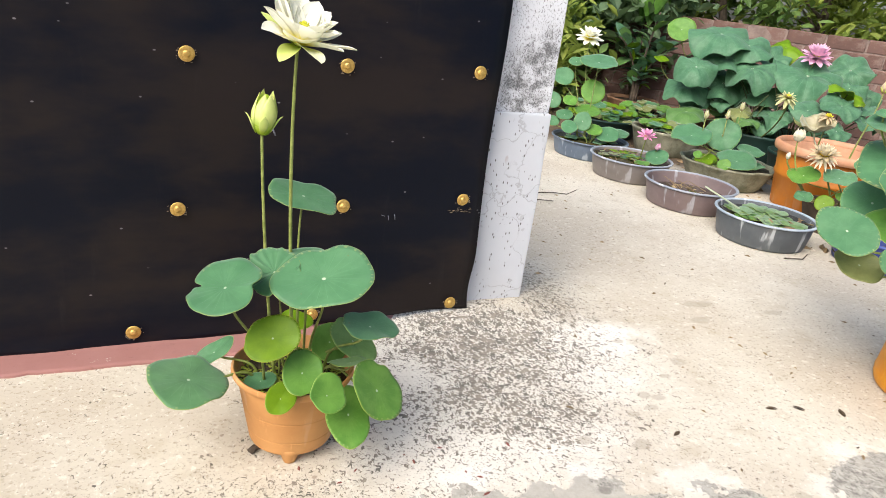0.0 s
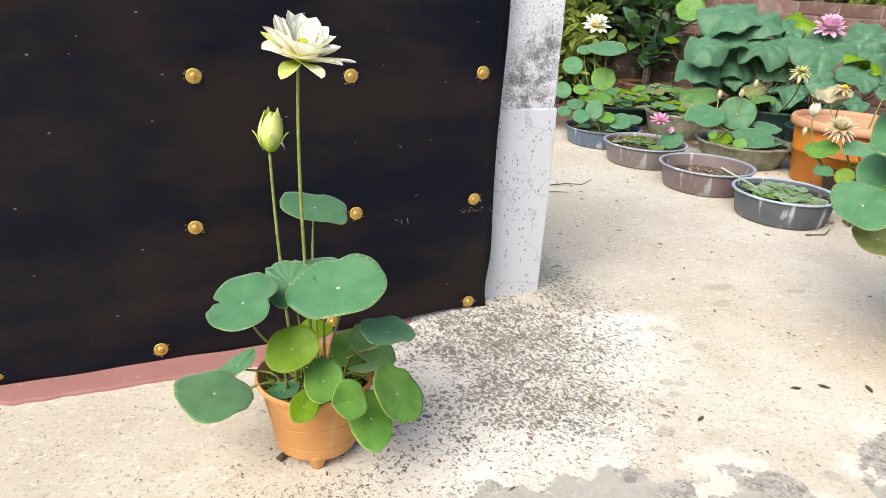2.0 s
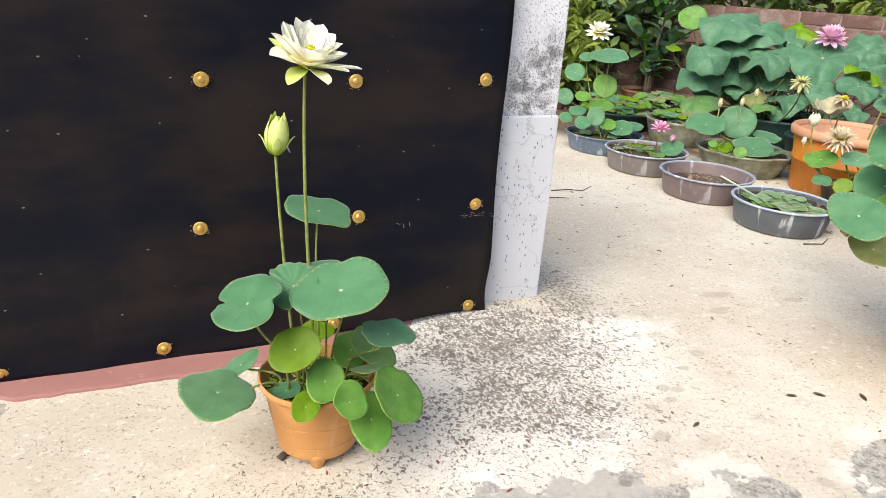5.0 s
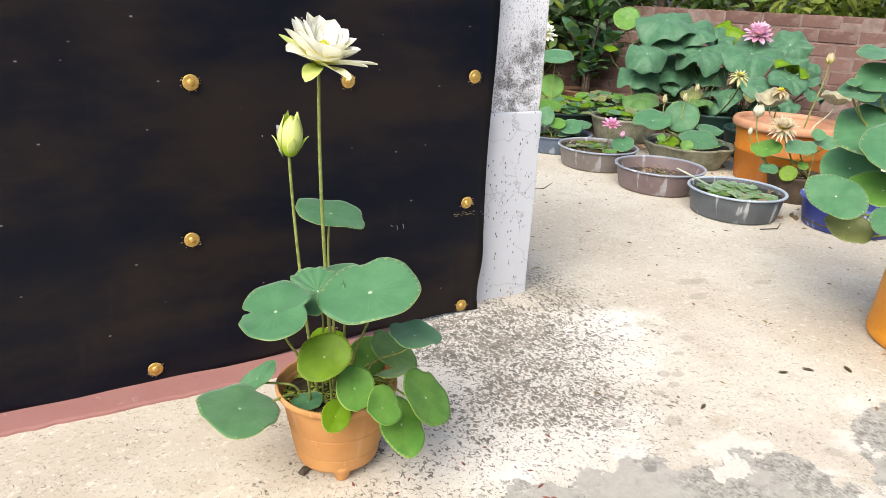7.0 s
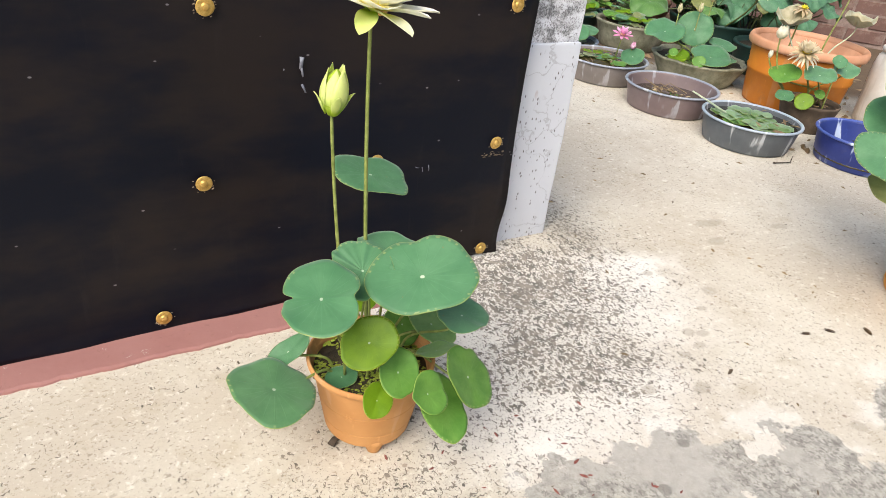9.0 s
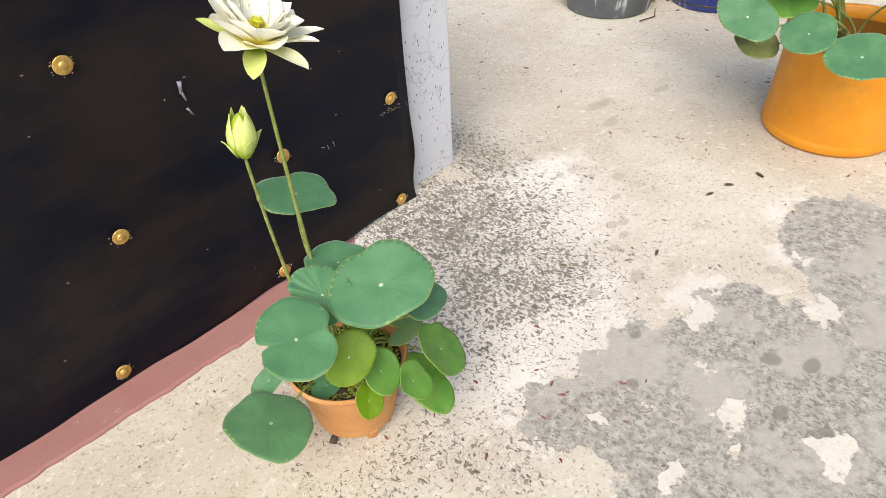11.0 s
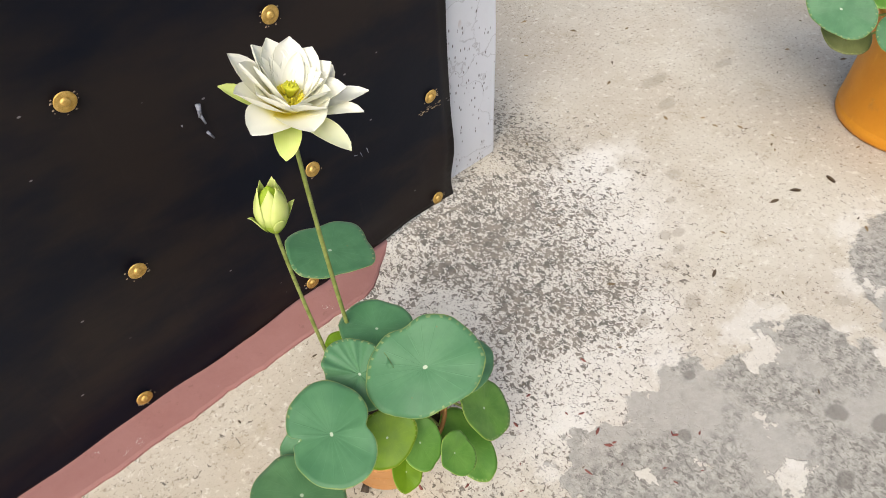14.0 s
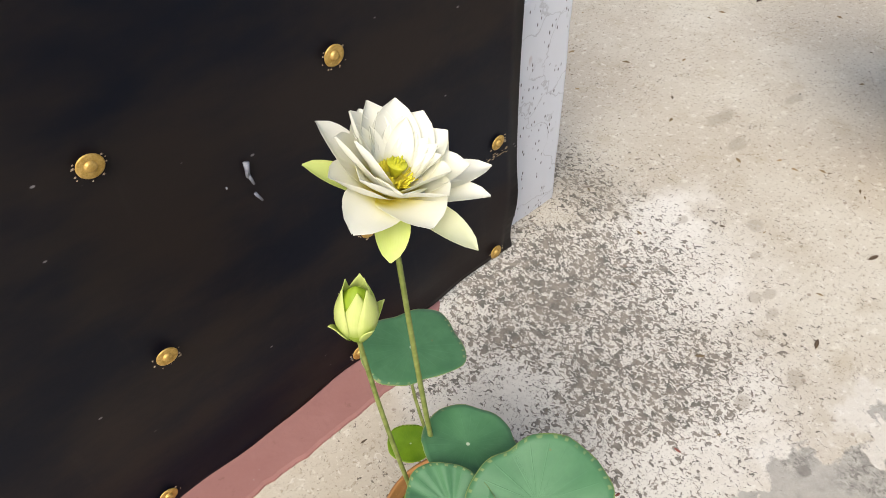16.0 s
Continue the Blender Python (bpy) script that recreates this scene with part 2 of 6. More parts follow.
def plaster(name, lo, hi, pits):
    k = Nodes(name)
    col = k.mix(k.noise(4.0, 6.0, 0.65), lo, hi)
    stain = k.ramp(k.noise(2.4, 4.0, 0.6, k.scaled(1.0, 1.0, 0.5)), 0.52, 0.72)
    col = k.mix(k.math("MULTIPLY", stain, 0.35), col, (0.55, 0.54, 0.53))
    if pits:
        sep = k.n("SeparateXYZ")
        k.link(k.co.outputs["Object"], sep.inputs[0])
        mould = k.blobs((sep.outputs[0], sep.outputs[2]), ((0.055, 0.88, 0.080, 0.090), (-0.01, 0.84, 0.055, 0.07), (0.09, 0.94, 0.05, 0.07), (0.03, 0.77, 0.10, 0.04)), 0.9)
        mouldy = k.math("MULTIPLY", mould, k.ramp(k.noise(26.0, 6.0, 0.7), 0.36, 0.62))
        grain = k.math("ADD", k.noise(205.0, 3.0, 0.62, k.scaled(1.0, 1.0, 0.72), 0.7), k.math("MULTIPLY", mouldy, 0.12))
        grain = k.math("ADD", grain, k.math("MULTIPLY", k.math("SUBTRACT", k.noise(9.0, 4.0), 0.5), 0.10))
        pit = k.ramp(grain, 0.565, 0.62)
        col = k.mix(k.math("MULTIPLY", pit, 0.75), col, (0.17, 0.17, 0.18))
        col = k.mix(k.math("MULTIPLY", mouldy, 0.62), col, (0.085, 0.085, 0.085))
        k.bump(k.math("MULTIPLY", pit, -1.0), 0.7, 0.004)
    else:
        wob = k.n("TexNoise", Scale=9.0, Detail=5.0)
        k.link(k.co.outputs["Object"], wob.inputs["Vector"])
        shaken = k.n("VectorMath")
        shaken.operation = "MULTIPLY_ADD"
        k.link(wob.outputs["Color"], shaken.inputs[0])
        shaken.inputs[1].default_value = (0.16, 0.16, 0.16)
        k.link(k.co.outputs["Object"], shaken.inputs[2])
        edge = k.voro(6.0, shaken.outputs[0], "DISTANCE_TO_EDGE")
        crack = k.math("MULTIPLY", k.ramp(edge, 0.016, 0.003), k.ramp(k.noise(5.0, 2.0), 0.42, 0.52))
        hole = k.math("MULTIPLY", k.ramp(k.voro(58.0, k.scaled(1.25, 1.0, 0.6)), 0.24, 0.12), k.ramp(k.noise(19.0, 2.0), 0.47, 0.53))
        dark = k.math("MAXIMUM", k.math("MULTIPLY", crack, 0.28), k.math("MULTIPLY", hole, 0.9))
        col = k.mix(dark, col, (0.11, 0.10, 0.10))
        rust = k.math("MULTIPLY", k.ramp(k.voro(9.0, k.scaled(1.6, 1.0, 0.7)), 0.12, 0.06), k.ramp(k.noise(6.0, 2.0), 0.58, 0.64))
        col = k.mix(k.math("MULTIPLY", rust, 0.7), col, (0.30, 0.16, 0.12))
        k.bump(k.math("MULTIPLY", dark, -1.0), 0.6, 0.003)
    return k.base(col, 0.9, 0.0, 0.2)


def red_oxide():
    k = Nodes("faded red oxide paint")
    col = k.mix(k.noise(6.0, 6.0, 0.65), (0.275, 0.120, 0.106), (0.39, 0.205, 0.182))
    chip = k.ramp(k.noise(9.0, 8.0, 0.78), 0.63, 0.65)
    col = k.mix(k.math("MULTIPLY", chip, 0.8), col, (0.60, 0.55, 0.48))
    dirt = k.ramp(k.noise(28.0, 5.0, 0.7), 0.60, 0.70)
    col = k.mix(k.math("MULTIPLY", dirt, 0.5), col, (0.22, 0.11, 0.09))
    k.bump(k.noise(40.0, 4.0), 0.3, 0.003)
    return k.base(col, 0.75, 0.0, 0.3)


def leaf_material(name, lo, hi, rim=(0.34, 0.40, 0.10), glow=0.22, bloom=0.5, thin=0.012, veins=0.12, beads=0.5):
    """Waxy lotus leaf: veins fan out from the middle, edge slightly yellow. UV: u round the leaf, v out from the middle."""
    k = Nodes(name)
    sep = k.n("SeparateXYZ")
    k.link(k.co.outputs["UV"], sep.inputs[0])
    u, v = sep.outputs[0], sep.outputs[1]
    blot = k.noise(22.0, 5.0, 0.6)
    info = k.n("ObjectInfo")
    col = k.mix(k.ramp(blot, 0.33, 0.70), lo, hi)
    col = k.mix(k.math("MULTIPLY", info.outputs["Random"], 0.35), col, tuple(c * 1.45 for c in lo))
    wave = k.math("ABSOLUTE", k.math("SINE", k.math("MULTIPLY", u, 3.14159 * 21)))
    vein = k.math("MULTIPLY", k.ramp(wave, 0.16, 0.03), k.ramp(v, 0.98, 0.5))
    col = k.mix(k.math("MULTIPLY", vein, veins), col, tuple(min(1, c * 1.9) for c in hi))
    edge = k.ramp(k.math("ADD", v, k.math("MULTIPLY", k.math("SUBTRACT", k.noise(45.0, 3.0), 0.5), 0.06)), 0.965 + thin, 0.985 + thin)
    col = k.mix(k.math("MULTIPLY", edge, 0.80), col, rim)
    spot = k.math("MULTIPLY", k.ramp(k.voro(34.0), 0.10, 0.05), k.ramp(k.noise(12.0, 2.0), 0.56, 0.62))
    col = k.mix(k.math("MULTIPLY", spot, 0.7), col, (0.22, 0.15, 0.05))
    bead = k.math("MULTIPLY", k.ramp(k.math("ABSOLUTE", k.math("SUBTRACT", v, 0.952)), 0.034, 0.012), k.ramp(k.math("SINE", k.math("ADD", k.math("MULTIPLY", u, 6.28318 * 34), k.math("MULTIPLY", k.noise(30.0, 2.0), 9.0))), 0.3, 0.9))
    bead = k.math("MULTIPLY", bead, k.ramp(k.noise(9.0, 2.0), 0.47, 0.56))
    col = k.mix(k.math("MULTIPLY", bead, beads), col, (0.52, 0.55, 0.20))
    dot = k.ramp(v, 0.050, 0.030)
    col = k.mix(k.math("MULTIPLY", dot, 0.9), col, (0.62, 0.70, 0.52))
    k.bump(k.math("ADD", k.math("MULTIPLY", vein, 0.6), k.math("MULTIPLY", blot, 0.6)), 0.25, 0.003)
    k.base(col, k.math("ADD", 0.40, k.math("MULTIPLY", blot, 0.2)), 0.0, 0.45)
    k.put(k.b, "Sheen Weight", bloom)
    k.put(k.b, "Sheen Tint", (0.8, 1.0, 0.92, 1))
    k.translucent(k.mix(0.5, col, (0.30, 0.48, 0.06)), glow)
    return k.mat


def soft_plant(name, lo, hi, rough=0.5, glow=0.3, scale=25.0):
    k = Nodes(name)
    info = k.n("ObjectInfo")
    col = k.mix(k.ramp(k.noise(scale, 4.0), 0.35, 0.68), lo, hi)
    col = k.mix(k.math("MULTIPLY", info.outputs["Random"], 0.25), col, hi)
    k.bump(k.noise(scale * 3, 3.0), 0.15, 0.002)
    k.base(col, rough, 0.0, 0.4)
    if glow:
        k.translucent(hi, glow)
    return k.mat


def petal_material(name, foot, tip, back):
    """UV v runs from the petal's foot to its tip."""
    k = Nodes(name)
    sep = k.n("SeparateXYZ")
    k.link(k.co.outputs["UV"], sep.inputs[0])
    col = k.mix(k.ramp(sep.outputs[1], 0.08, 0.50), foot, tip)
    lines = k.ramp(k.math("ABSOLUTE", k.math("SINE", k.math("MULTIPLY", sep.outputs[0], 40.0))), 0.0, 0.5)
    col = k.mix(k.math("MULTIPLY", k.math("SUBTRACT", 1.0, lines), 0.12), col, back)
    col = k.mix(k.math("MULTIPLY", k.ramp(k.noise(30.0, 4.0), 0.45, 0.7), 0.25), col, back)
    k.base(col, 0.5, 0.0, 0.4)
    k.translucent(k.mix(0.22, col, foot), 0.36)
    return k.mat


def plastic(name, lo, hi, streak=None, rough=0.42, amount=0.7):
    """Sun-bleached plastic; streak: the colour of dried paint or lime runs down the side."""
    k = Nodes(name)
    col = k.mix(k.ramp(k.noise(5.0, 5.0, 0.6), 0.3, 0.7), lo, hi)
    scuff = k.ramp(k.noise(40.0, 5.0, 0.75, k.scaled(1, 1, 0.3)), 0.58, 0.75)
    col = k.mix(k.math("MULTIPLY", scuff, 0.25), col, tuple(min(1, c * 1.8 + 0.04) for c in hi))
    dirt = k.ramp(k.noise(9.0, 6.0, 0.7), 0.56, 0.75)
    col = k.mix(k.math("MULTIPLY", dirt, 0.3), col, (0.16, 0.12, 0.08))
    if streak:
        run = k.ramp(k.noise(16.0, 3.0, 0.5, k.scaled(1, 1, 0.10)), 0.575, 0.64)
        run = k.math("MULTIPLY", run, k.ramp(k.noise(7.0, 2.0), 0.38, 0.55))
        col = k.mix(k.math("MULTIPLY", run, amount), col, streak)
    k.bump(k.noise(90.0, 3.0), 0.06, 0.002)
    return k.base(col, k.math("ADD", rough, k.math("MULTIPLY", k.noise(12.0), 0.2)), 0.0, 0.4)


def simple(name, lo, hi, scale=12.0, rough=0.8, metal=0.0, bump=0.3, depth=0.004, spec=0.4):
    k = Nodes(name)
    col = k.mix(k.ramp(k.noise(scale, 6.0, 0.65), 0.32, 0.70), lo, hi)
    col = k.mix(k.math("MULTIPLY", k.ramp(k.noise(scale * 6, 4.0, 0.7), 0.55, 0.7), 0.35), col, tuple(c * 0.55 for c in lo))
    k.bump(k.noise(scale * 3, 5.0, 0.65), bump, depth)
    return k.base(col, rough, metal, spec)


def foliage(name, lo, hi, glow=0.3):
    k = Nodes(name)
    geo = k.n("NewGeometry")
    col = k.mix(geo.outputs["Random Per Island"], lo, hi)
    col = k.mix(k.math("MULTIPLY", k.ramp(k.noise(2.0, 3.0), 0.5, 0.7), 0.5), col, tuple(min(1, c * 1.7) for c in hi))
    k.base(col, 0.5, 0.0, 0.4)
    k.translucent(k.mix(0.5, col, (0.22, 0.34, 0.04)), glow)
    return k.mat


def brick_material():
    k = Nodes("weathered red brick")
    info = k.n("ObjectInfo")
    col = k.mix(info.outputs["Random"], (0.125, 0.074, 0.062), (0.195, 0.118, 0.100))
    col = k.mix(k.ramp(k.noise(9.0, 6.0, 0.7), 0.45, 0.72), col, (0.17, 0.095, 0.075))
    lime = k.ramp(k.noise(5.0, 8.0, 0.8), 0.48, 0.64)
    col = k.mix(k.math("MULTIPLY", lime, 0.33), col, (0.36, 0.31, 0.275))
    k.bump(k.noise(30.0, 6.0, 0.7), 0.6, 0.01)
    return k.base(col, 0.95, 0.0, 0.2)


def water_material():
    k = Nodes("still pond water")
    col = k.mix(k.noise(14.0, 5.0, 0.7), (0.030, 0.024, 0.010), (0.085, 0.070, 0.025))
    k.bump(k.noise(25.0, 2.0), 0.05, 0.002)
    return k.base(col, 0.08, 0.0, 0.5)


M_FLOOR, M_SHEET, M_RED = concrete_floor(), black_sheet(), red_oxide()
M_PIL_UP = plaster("pitted whitewashed plaster", (0.70, 0.715, 0.755), (0.80, 0.815, 0.85), True)
M_PIL_LOW = plaster("smooth cracked whitewashed plaster", (0.53, 0.555, 0.60), (0.63, 0.655, 0.70), False)
M_UNSEEN_WALL = simple("plain blue-grey unseen wall", (0.20, 0.225, 0.27), (0.25, 0.28, 0.33), 2.0, 0.9)
M_BRASS = simple("worn brass", (0.50, 0.31, 0.07), (0.70, 0.48, 0.16), 90.0, 0.48, 0.6, 0.15, 0.001)
M_RUST = simple("flaked paint crumbs", (0.16, 0.12, 0.08), (0.30, 0.24, 0.16), 60.0, 0.9)
M_MARK = simple("dried white splash", (0.16, 0.17, 0.21), (0.30, 0.32, 0.36), 60.0, 0.7)
M_LEAF = leaf_material("blue green lotus leaf", (0.062, 0.190, 0.080), (0.104, 0.262, 0.118), bloom=0.32)
# lighter copy of the blue green leaf, its shine put into the colour
M_LEAF_SHINE = leaf_material("lotus leaf with painted shine", (0.085, 0.215, 0.085), (0.135, 0.285, 0.125), bloom=0.3)
M_LEAF_T = leaf_material("tall lotus leaf", (0.050, 0.155, 0.075), (0.120, 0.270, 0.140), (0.13, 0.28, 0.12), 0.25, 0.3, 0.03, 0.30, 0.0)
M_LEAF_TF = leaf_material("tall pale lotus leaf", (0.080, 0.195, 0.045), (0.140, 0.275, 0.070), (0.20, 0.32, 0.06), 0.3, 0.3, 0.03, 0.40, 0.0)
M_LEAF_P = leaf_material("pale floating pad", (0.17, 0.28, 0.13), (0.27, 0.39, 0.20), (0.36, 0.36, 0.16), 0.2, 0.3)
M_LEAF_L = leaf_material("light green lotus leaf", (0.17, 0.31, 0.09), (0.27, 0.43, 0.15), (0.42, 0.44, 0.10), 0.4, 0.3)
M_LEAF_Y = leaf_material("yellow green lotus leaf", (0.135, 0.265, 0.004), (0.200, 0.345, 0.008), (0.50, 0.50, 0.08), 0.3, 0.0)
M_LEAF_F = leaf_material("fresh green lotus leaf", (0.095, 0.250, 0.032), (0.170, 0.350, 0.058), (0.44, 0.50, 0.09), 0.28, 0.15)
M_LEAF_D = leaf_material("dull olive lotus leaf", (0.17, 0.19, 0.055), (0.28, 0.30, 0.10), (0.36, 0.33, 0.10), 0.3)
M_LEAF_B = leaf_material("green lotus leaf with a dry brown edge", (0.080, 0.215, 0.095), (0.140, 0.300, 0.140), (0.55, 0.43, 0.26), 0.2)
M_DRY = leaf_material("dry papery lotus leaf", (0.34, 0.30, 0.18), (0.52, 0.47, 0.32), (0.50, 0.36, 0.20), 0.25)
M_STALK = soft_plant("lotus stalk", (0.165, 0.205, 0.042), (0.285, 0.330, 0.095), 0.5, 0.1, 60.0)
M_STALK_D = soft_plant("dark stalk", (0.045, 0.070, 0.022), (0.100, 0.120, 0.040), 0.55, 0.0, 60.0)
M_PETAL = petal_material("cream white petal", (0.97, 0.88, 0.08), (0.985, 0.985, 0.935), (0.98, 0.975, 0.84))
M_PETAL_G = petal_material("greenish outer petal", (0.58, 0.68, 0.04), (0.84, 0.88, 0.28), (0.68, 0.77, 0.10))
M_PETAL_L = petal_material("pale cream outer petal", (0.70, 0.78, 0.14), (0.95, 0.955, 0.72), (0.88, 0.91, 0.50))
M_PETAL_C = petal_material("pale lime petal", (0.42, 0.58, 0.03), (0.78, 0.86, 0.32), (0.60, 0.72, 0.12))
M_PETAL_F = petal_material("faded greenish cream petal", (0.45, 0.47, 0.12), (0.66, 0.66, 0.36), (0.55, 0.56, 0.26))
M_PETAL_P = petal_material("pink petal", (0.92, 0.74, 0.82), (0.92, 0.62, 0.78), (0.93, 0.74, 0.84))
M_PETAL_M = petal_material("magenta petal", (0.86, 0.56, 0.70), (0.86, 0.38, 0.64), (0.88, 0.54, 0.72))
M_PETAL_D = petal_material("withered petal", (0.55, 0.42, 0.20), (0.66, 0.55, 0.36), (0.50, 0.36, 0.18))
M_PETAL_W = petal_material("bleached withered petal", (0.60, 0.50, 0.28), (0.80, 0.73, 0.56), (0.62, 0.50, 0.30))
M_POD = soft_plant("green seed head", (0.52, 0.52, 0.02), (0.72, 0.70, 0.05), 0.5, 0.1, 150.0)
M_STAMEN = soft_plant("yellow stamen", (0.88, 0.72, 0.02), (0.95, 0.86, 0.08), 0.6, 0.2, 80.0)
M_BUD_L = petal_material("pale lime bud petal", (0.40, 0.58, 0.03), (0.82, 0.88, 0.34), (0.62, 0.76, 0.12))
M_BUD_W = soft_plant("ivory bud", (0.62, 0.58, 0.42), (0.76, 0.72, 0.58), 0.5, 0.2, 40.0)
M_POT = plastic("tan clay-coloured plastic", (0.47, 0.220, 0.072), (0.57, 0.295, 0.108), (0.62, 0.40, 0.25), 0.62, 0.3)
M_ORANGE = plastic("orange plastic", (0.60, 0.225, 0.008), (0.70, 0.290, 0.018), None, 0.35)
M_ORANGE2 = plastic("sun-bleached orange plastic", (0.42, 0.130, 0.007), (0.50, 0.175, 0.012), (0.45, 0.22, 0.10), 0.4, 0.5)
M_PINK = plastic("bleached salmon plastic", (0.50, 0.24, 0.13), (0.62, 0.34, 0.21), None, 0.45)
M_TUB_D = plastic("dark slate plastic", (0.075, 0.085, 0.095), (0.115, 0.125, 0.135), (0.55, 0.58, 0.60), 0.4)
M_TUB_P = plastic("purplish grey plastic", (0.150, 0.110, 0.110), (0.205, 0.155, 0.150), (0.42, 0.43, 0.46), 0.4)
M_TUB_G = plastic("brownish grey plastic", (0.155, 0.135, 0.125), (0.215, 0.190, 0.175), (0.42, 0.42, 0.44), 0.4)
M_TUB_S = plastic("steel blue plastic", (0.090, 0.120, 0.170), (0.140, 0.180, 0.240), (0.40, 0.45, 0.52), 0.4)
M_TUB_B = plastic("navy blue plastic", (0.018, 0.030, 0.155), (0.030, 0.050, 0.220), (0.50, 0.58, 0.72), 0.3, 0.9)
M_RIM_G = plastic("pale grey plastic rim", (0.24, 0.27, 0.32), (0.34, 0.37, 0.42), (0.60, 0.63, 0.66), 0.4)
M_RIM_L = plastic("light blue grey plastic rim", (0.30, 0.37, 0.44), (0.42, 0.49, 0.55), (0.70, 0.74, 0.77), 0.4)
M_RIM_B = plastic("blue plastic rim", (0.05, 0.085, 0.30), (0.09, 0.13, 0.40), (0.62, 0.68, 0.78), 0.35, 0.95)
M_TEAL = plastic("dark teal plastic", (0.010, 0.030, 0.026), (0.016, 0.048, 0.040), None, 0.4)
M_DRUM = plastic("dirty white plastic", (0.50, 0.49, 0.45), (0.66, 0.65, 0.61), (0.40, 0.36, 0.28), 0.45, 0.4)
M_BAG = simple("mossy grey cement", (0.14, 0.145, 0.095), (0.31, 0.305, 0.225), 9.0, 0.92, 0.0, 0.5, 0.01)
M_TERRA = simple("old terracotta", (0.15, 0.080, 0.045), (0.25, 0.140, 0.080), 9.0, 0.9)
M_DPOT = simple("damp brown clay", (0.060, 0.042, 0.028), (0.125, 0.090, 0.060), 9.0, 0.85)
M_SOIL = simple("wet dark soil", (0.018, 0.013, 0.008), (0.060, 0.045, 0.025), 40.0, 0.7, 0.0, 0.6, 0.01)
M_MOSS = soft_plant("duckweed", (0.17, 0.22, 0.02), (0.36, 0.42, 0.06), 0.6, 0.1, 30.0)
M_WATER = water_material()
M_BRICK = brick_material()
M_MORTAR = simple("lime mortar", (0.17, 0.122, 0.105), (0.27, 0.205, 0.178), 12.0, 0.95)
M_CROWN = foliage("garden foliage", (0.050, 0.110, 0.025), (0.150, 0.240, 0.065))
M_CROWN_H = foliage("dull broad foliage", (0.075, 0.135, 0.070), (0.165, 0.240, 0.125), 0.25)
M_CROWN_D = foliage("dark foliage", (0.045, 0.082, 0.048), (0.115, 0.165, 0.092), 0.25)
# sunlight on the planting behind the wall is put into this brighter colour
M_CROWN_Y = foliage("yellow green foliage with painted sunlight", (0.13, 0.20, 0.030), (0.36, 0.42, 0.09), 0.45)
M_BARK = simple("grey brown bark", (0.060, 0.045, 0.032), (0.13, 0.10, 0.075), 14.0, 0.95, 0.0, 0.6, 0.01)
M_LITTER = foliage("dry leaf litter", (0.13, 0.085, 0.045), (0.32, 0.22, 0.12), 0.1)
M_STRAW = foliage("bleached plant scraps", (0.30, 0.22, 0.11), (0.55, 0.42, 0.24), 0.1)
M_DEBRIS = foliage("dark crumbs", (0.05, 0.035, 0.022), (0.16, 0.11, 0.07), 0.05)
M_REDCRUMB = simple("reddish brown crumbs", (0.16, 0.045, 0.035), (0.28, 0.10, 0.08), 60.0, 0.8)

# leaf places: middle, lean, radius
BIG_L = [
    (4.502, 4.705, 0.995, -0.32, -0.33, 0.242),
    (4.678, 4.543, 0.929, -0.39, -0.37, 0.19),
    (4.218, 4.604, 0.713, -0.72, -0.78, 0.155),
    (4.534, 4.617, 0.807, -0.5, -0.51, 0.184),
    (4.617, 4.388, 0.761, -0.38, -0.35, 0.194),
    (4.585, 4.626, 0.593, -0.81, -0.8, 0.187),
    (4.785, 4.414, 0.575, -0.38, -0.35, 0.166),
    (5.005, 4.158, 0.761, -0.46, -0.38, 0.271),
    (5.186, 4.614, 0.941, -0.37, -0.32, 0.158),
    (5.625, 4.257, 0.826, -0.92, -0.69, 0.182),
    (5.518, 4.134, 0.688, -0.45, -0.33, 0.14),
    (5.008, 4.537, 0.841, -0.66, -0.6, 0.13),
]
BIG_L2 = [
    (4.295, 4.732, 0.535, -0.34, -0.37, 0.156),
    (4.422, 4.755, 0.443, -0.56, -0.6, 0.111),
    (4.206, 4.579, 0.342, -0.27, -0.29, 0.148),
    (4.792, 4.228, 0.404, -0.24, -0.21, 0.145),
    (5.339, 4.339, 0.416, -0.3, -0.25, 0.171),
    (4.941, 4.345, 0.28, -0.57, -0.49, 0.13),
    (4.533, 4.206, 0.354, -0.17, -0.15, 0.079),
    (5.832, 4.286, 0.541, -1.02, -0.74, 0.129),
    (6.043, 4.322, 0.577, -2.23, -1.59, 0.109),
    (5.442, 4.132, 0.304, -1.02, -0.77, 0.091),
    (4.631, 4.773, 0.428, -0.33, -0.33, 0.134),
    (5.333, 4.532, 0.604, -0.43, -0.36, 0.121),
    (4.798, 4.674, 0.365, -0.3, -0.29, 0.121),
]
LONE = [
    (4.652, 5.376, 0.969, -0.94, -1.07, 0.136),
    (4.54, 5.428, 0.679, -0.19, -0.22, 0.075),
]
CRK = [
    (3.509, 3.732, 0.32, -0.29, -0.3, 0.144),
    (3.753, 3.69, 0.34, -1.06, -1.03, 0.133),
    (3.898, 3.536, 0.261, -0.17, -0.15, 0.096),
    (3.686, 3.439, 0.217, -0.28, -0.26, 0.138),
    (3.397, 3.517, 0.237, -0.57, -0.58, 0.035),
    (3.619, 3.628, 0.179, -0.35, -0.35, 0.064),
    (3.563, 3.425, 0.192, -1.01, -0.96, 0.045),
    (3.576, 3.624, 0.12, -0.15, -0.15, 0.074),
    (3.928, 3.478, 0.146, -0.11, -0.1, 0.064),
]
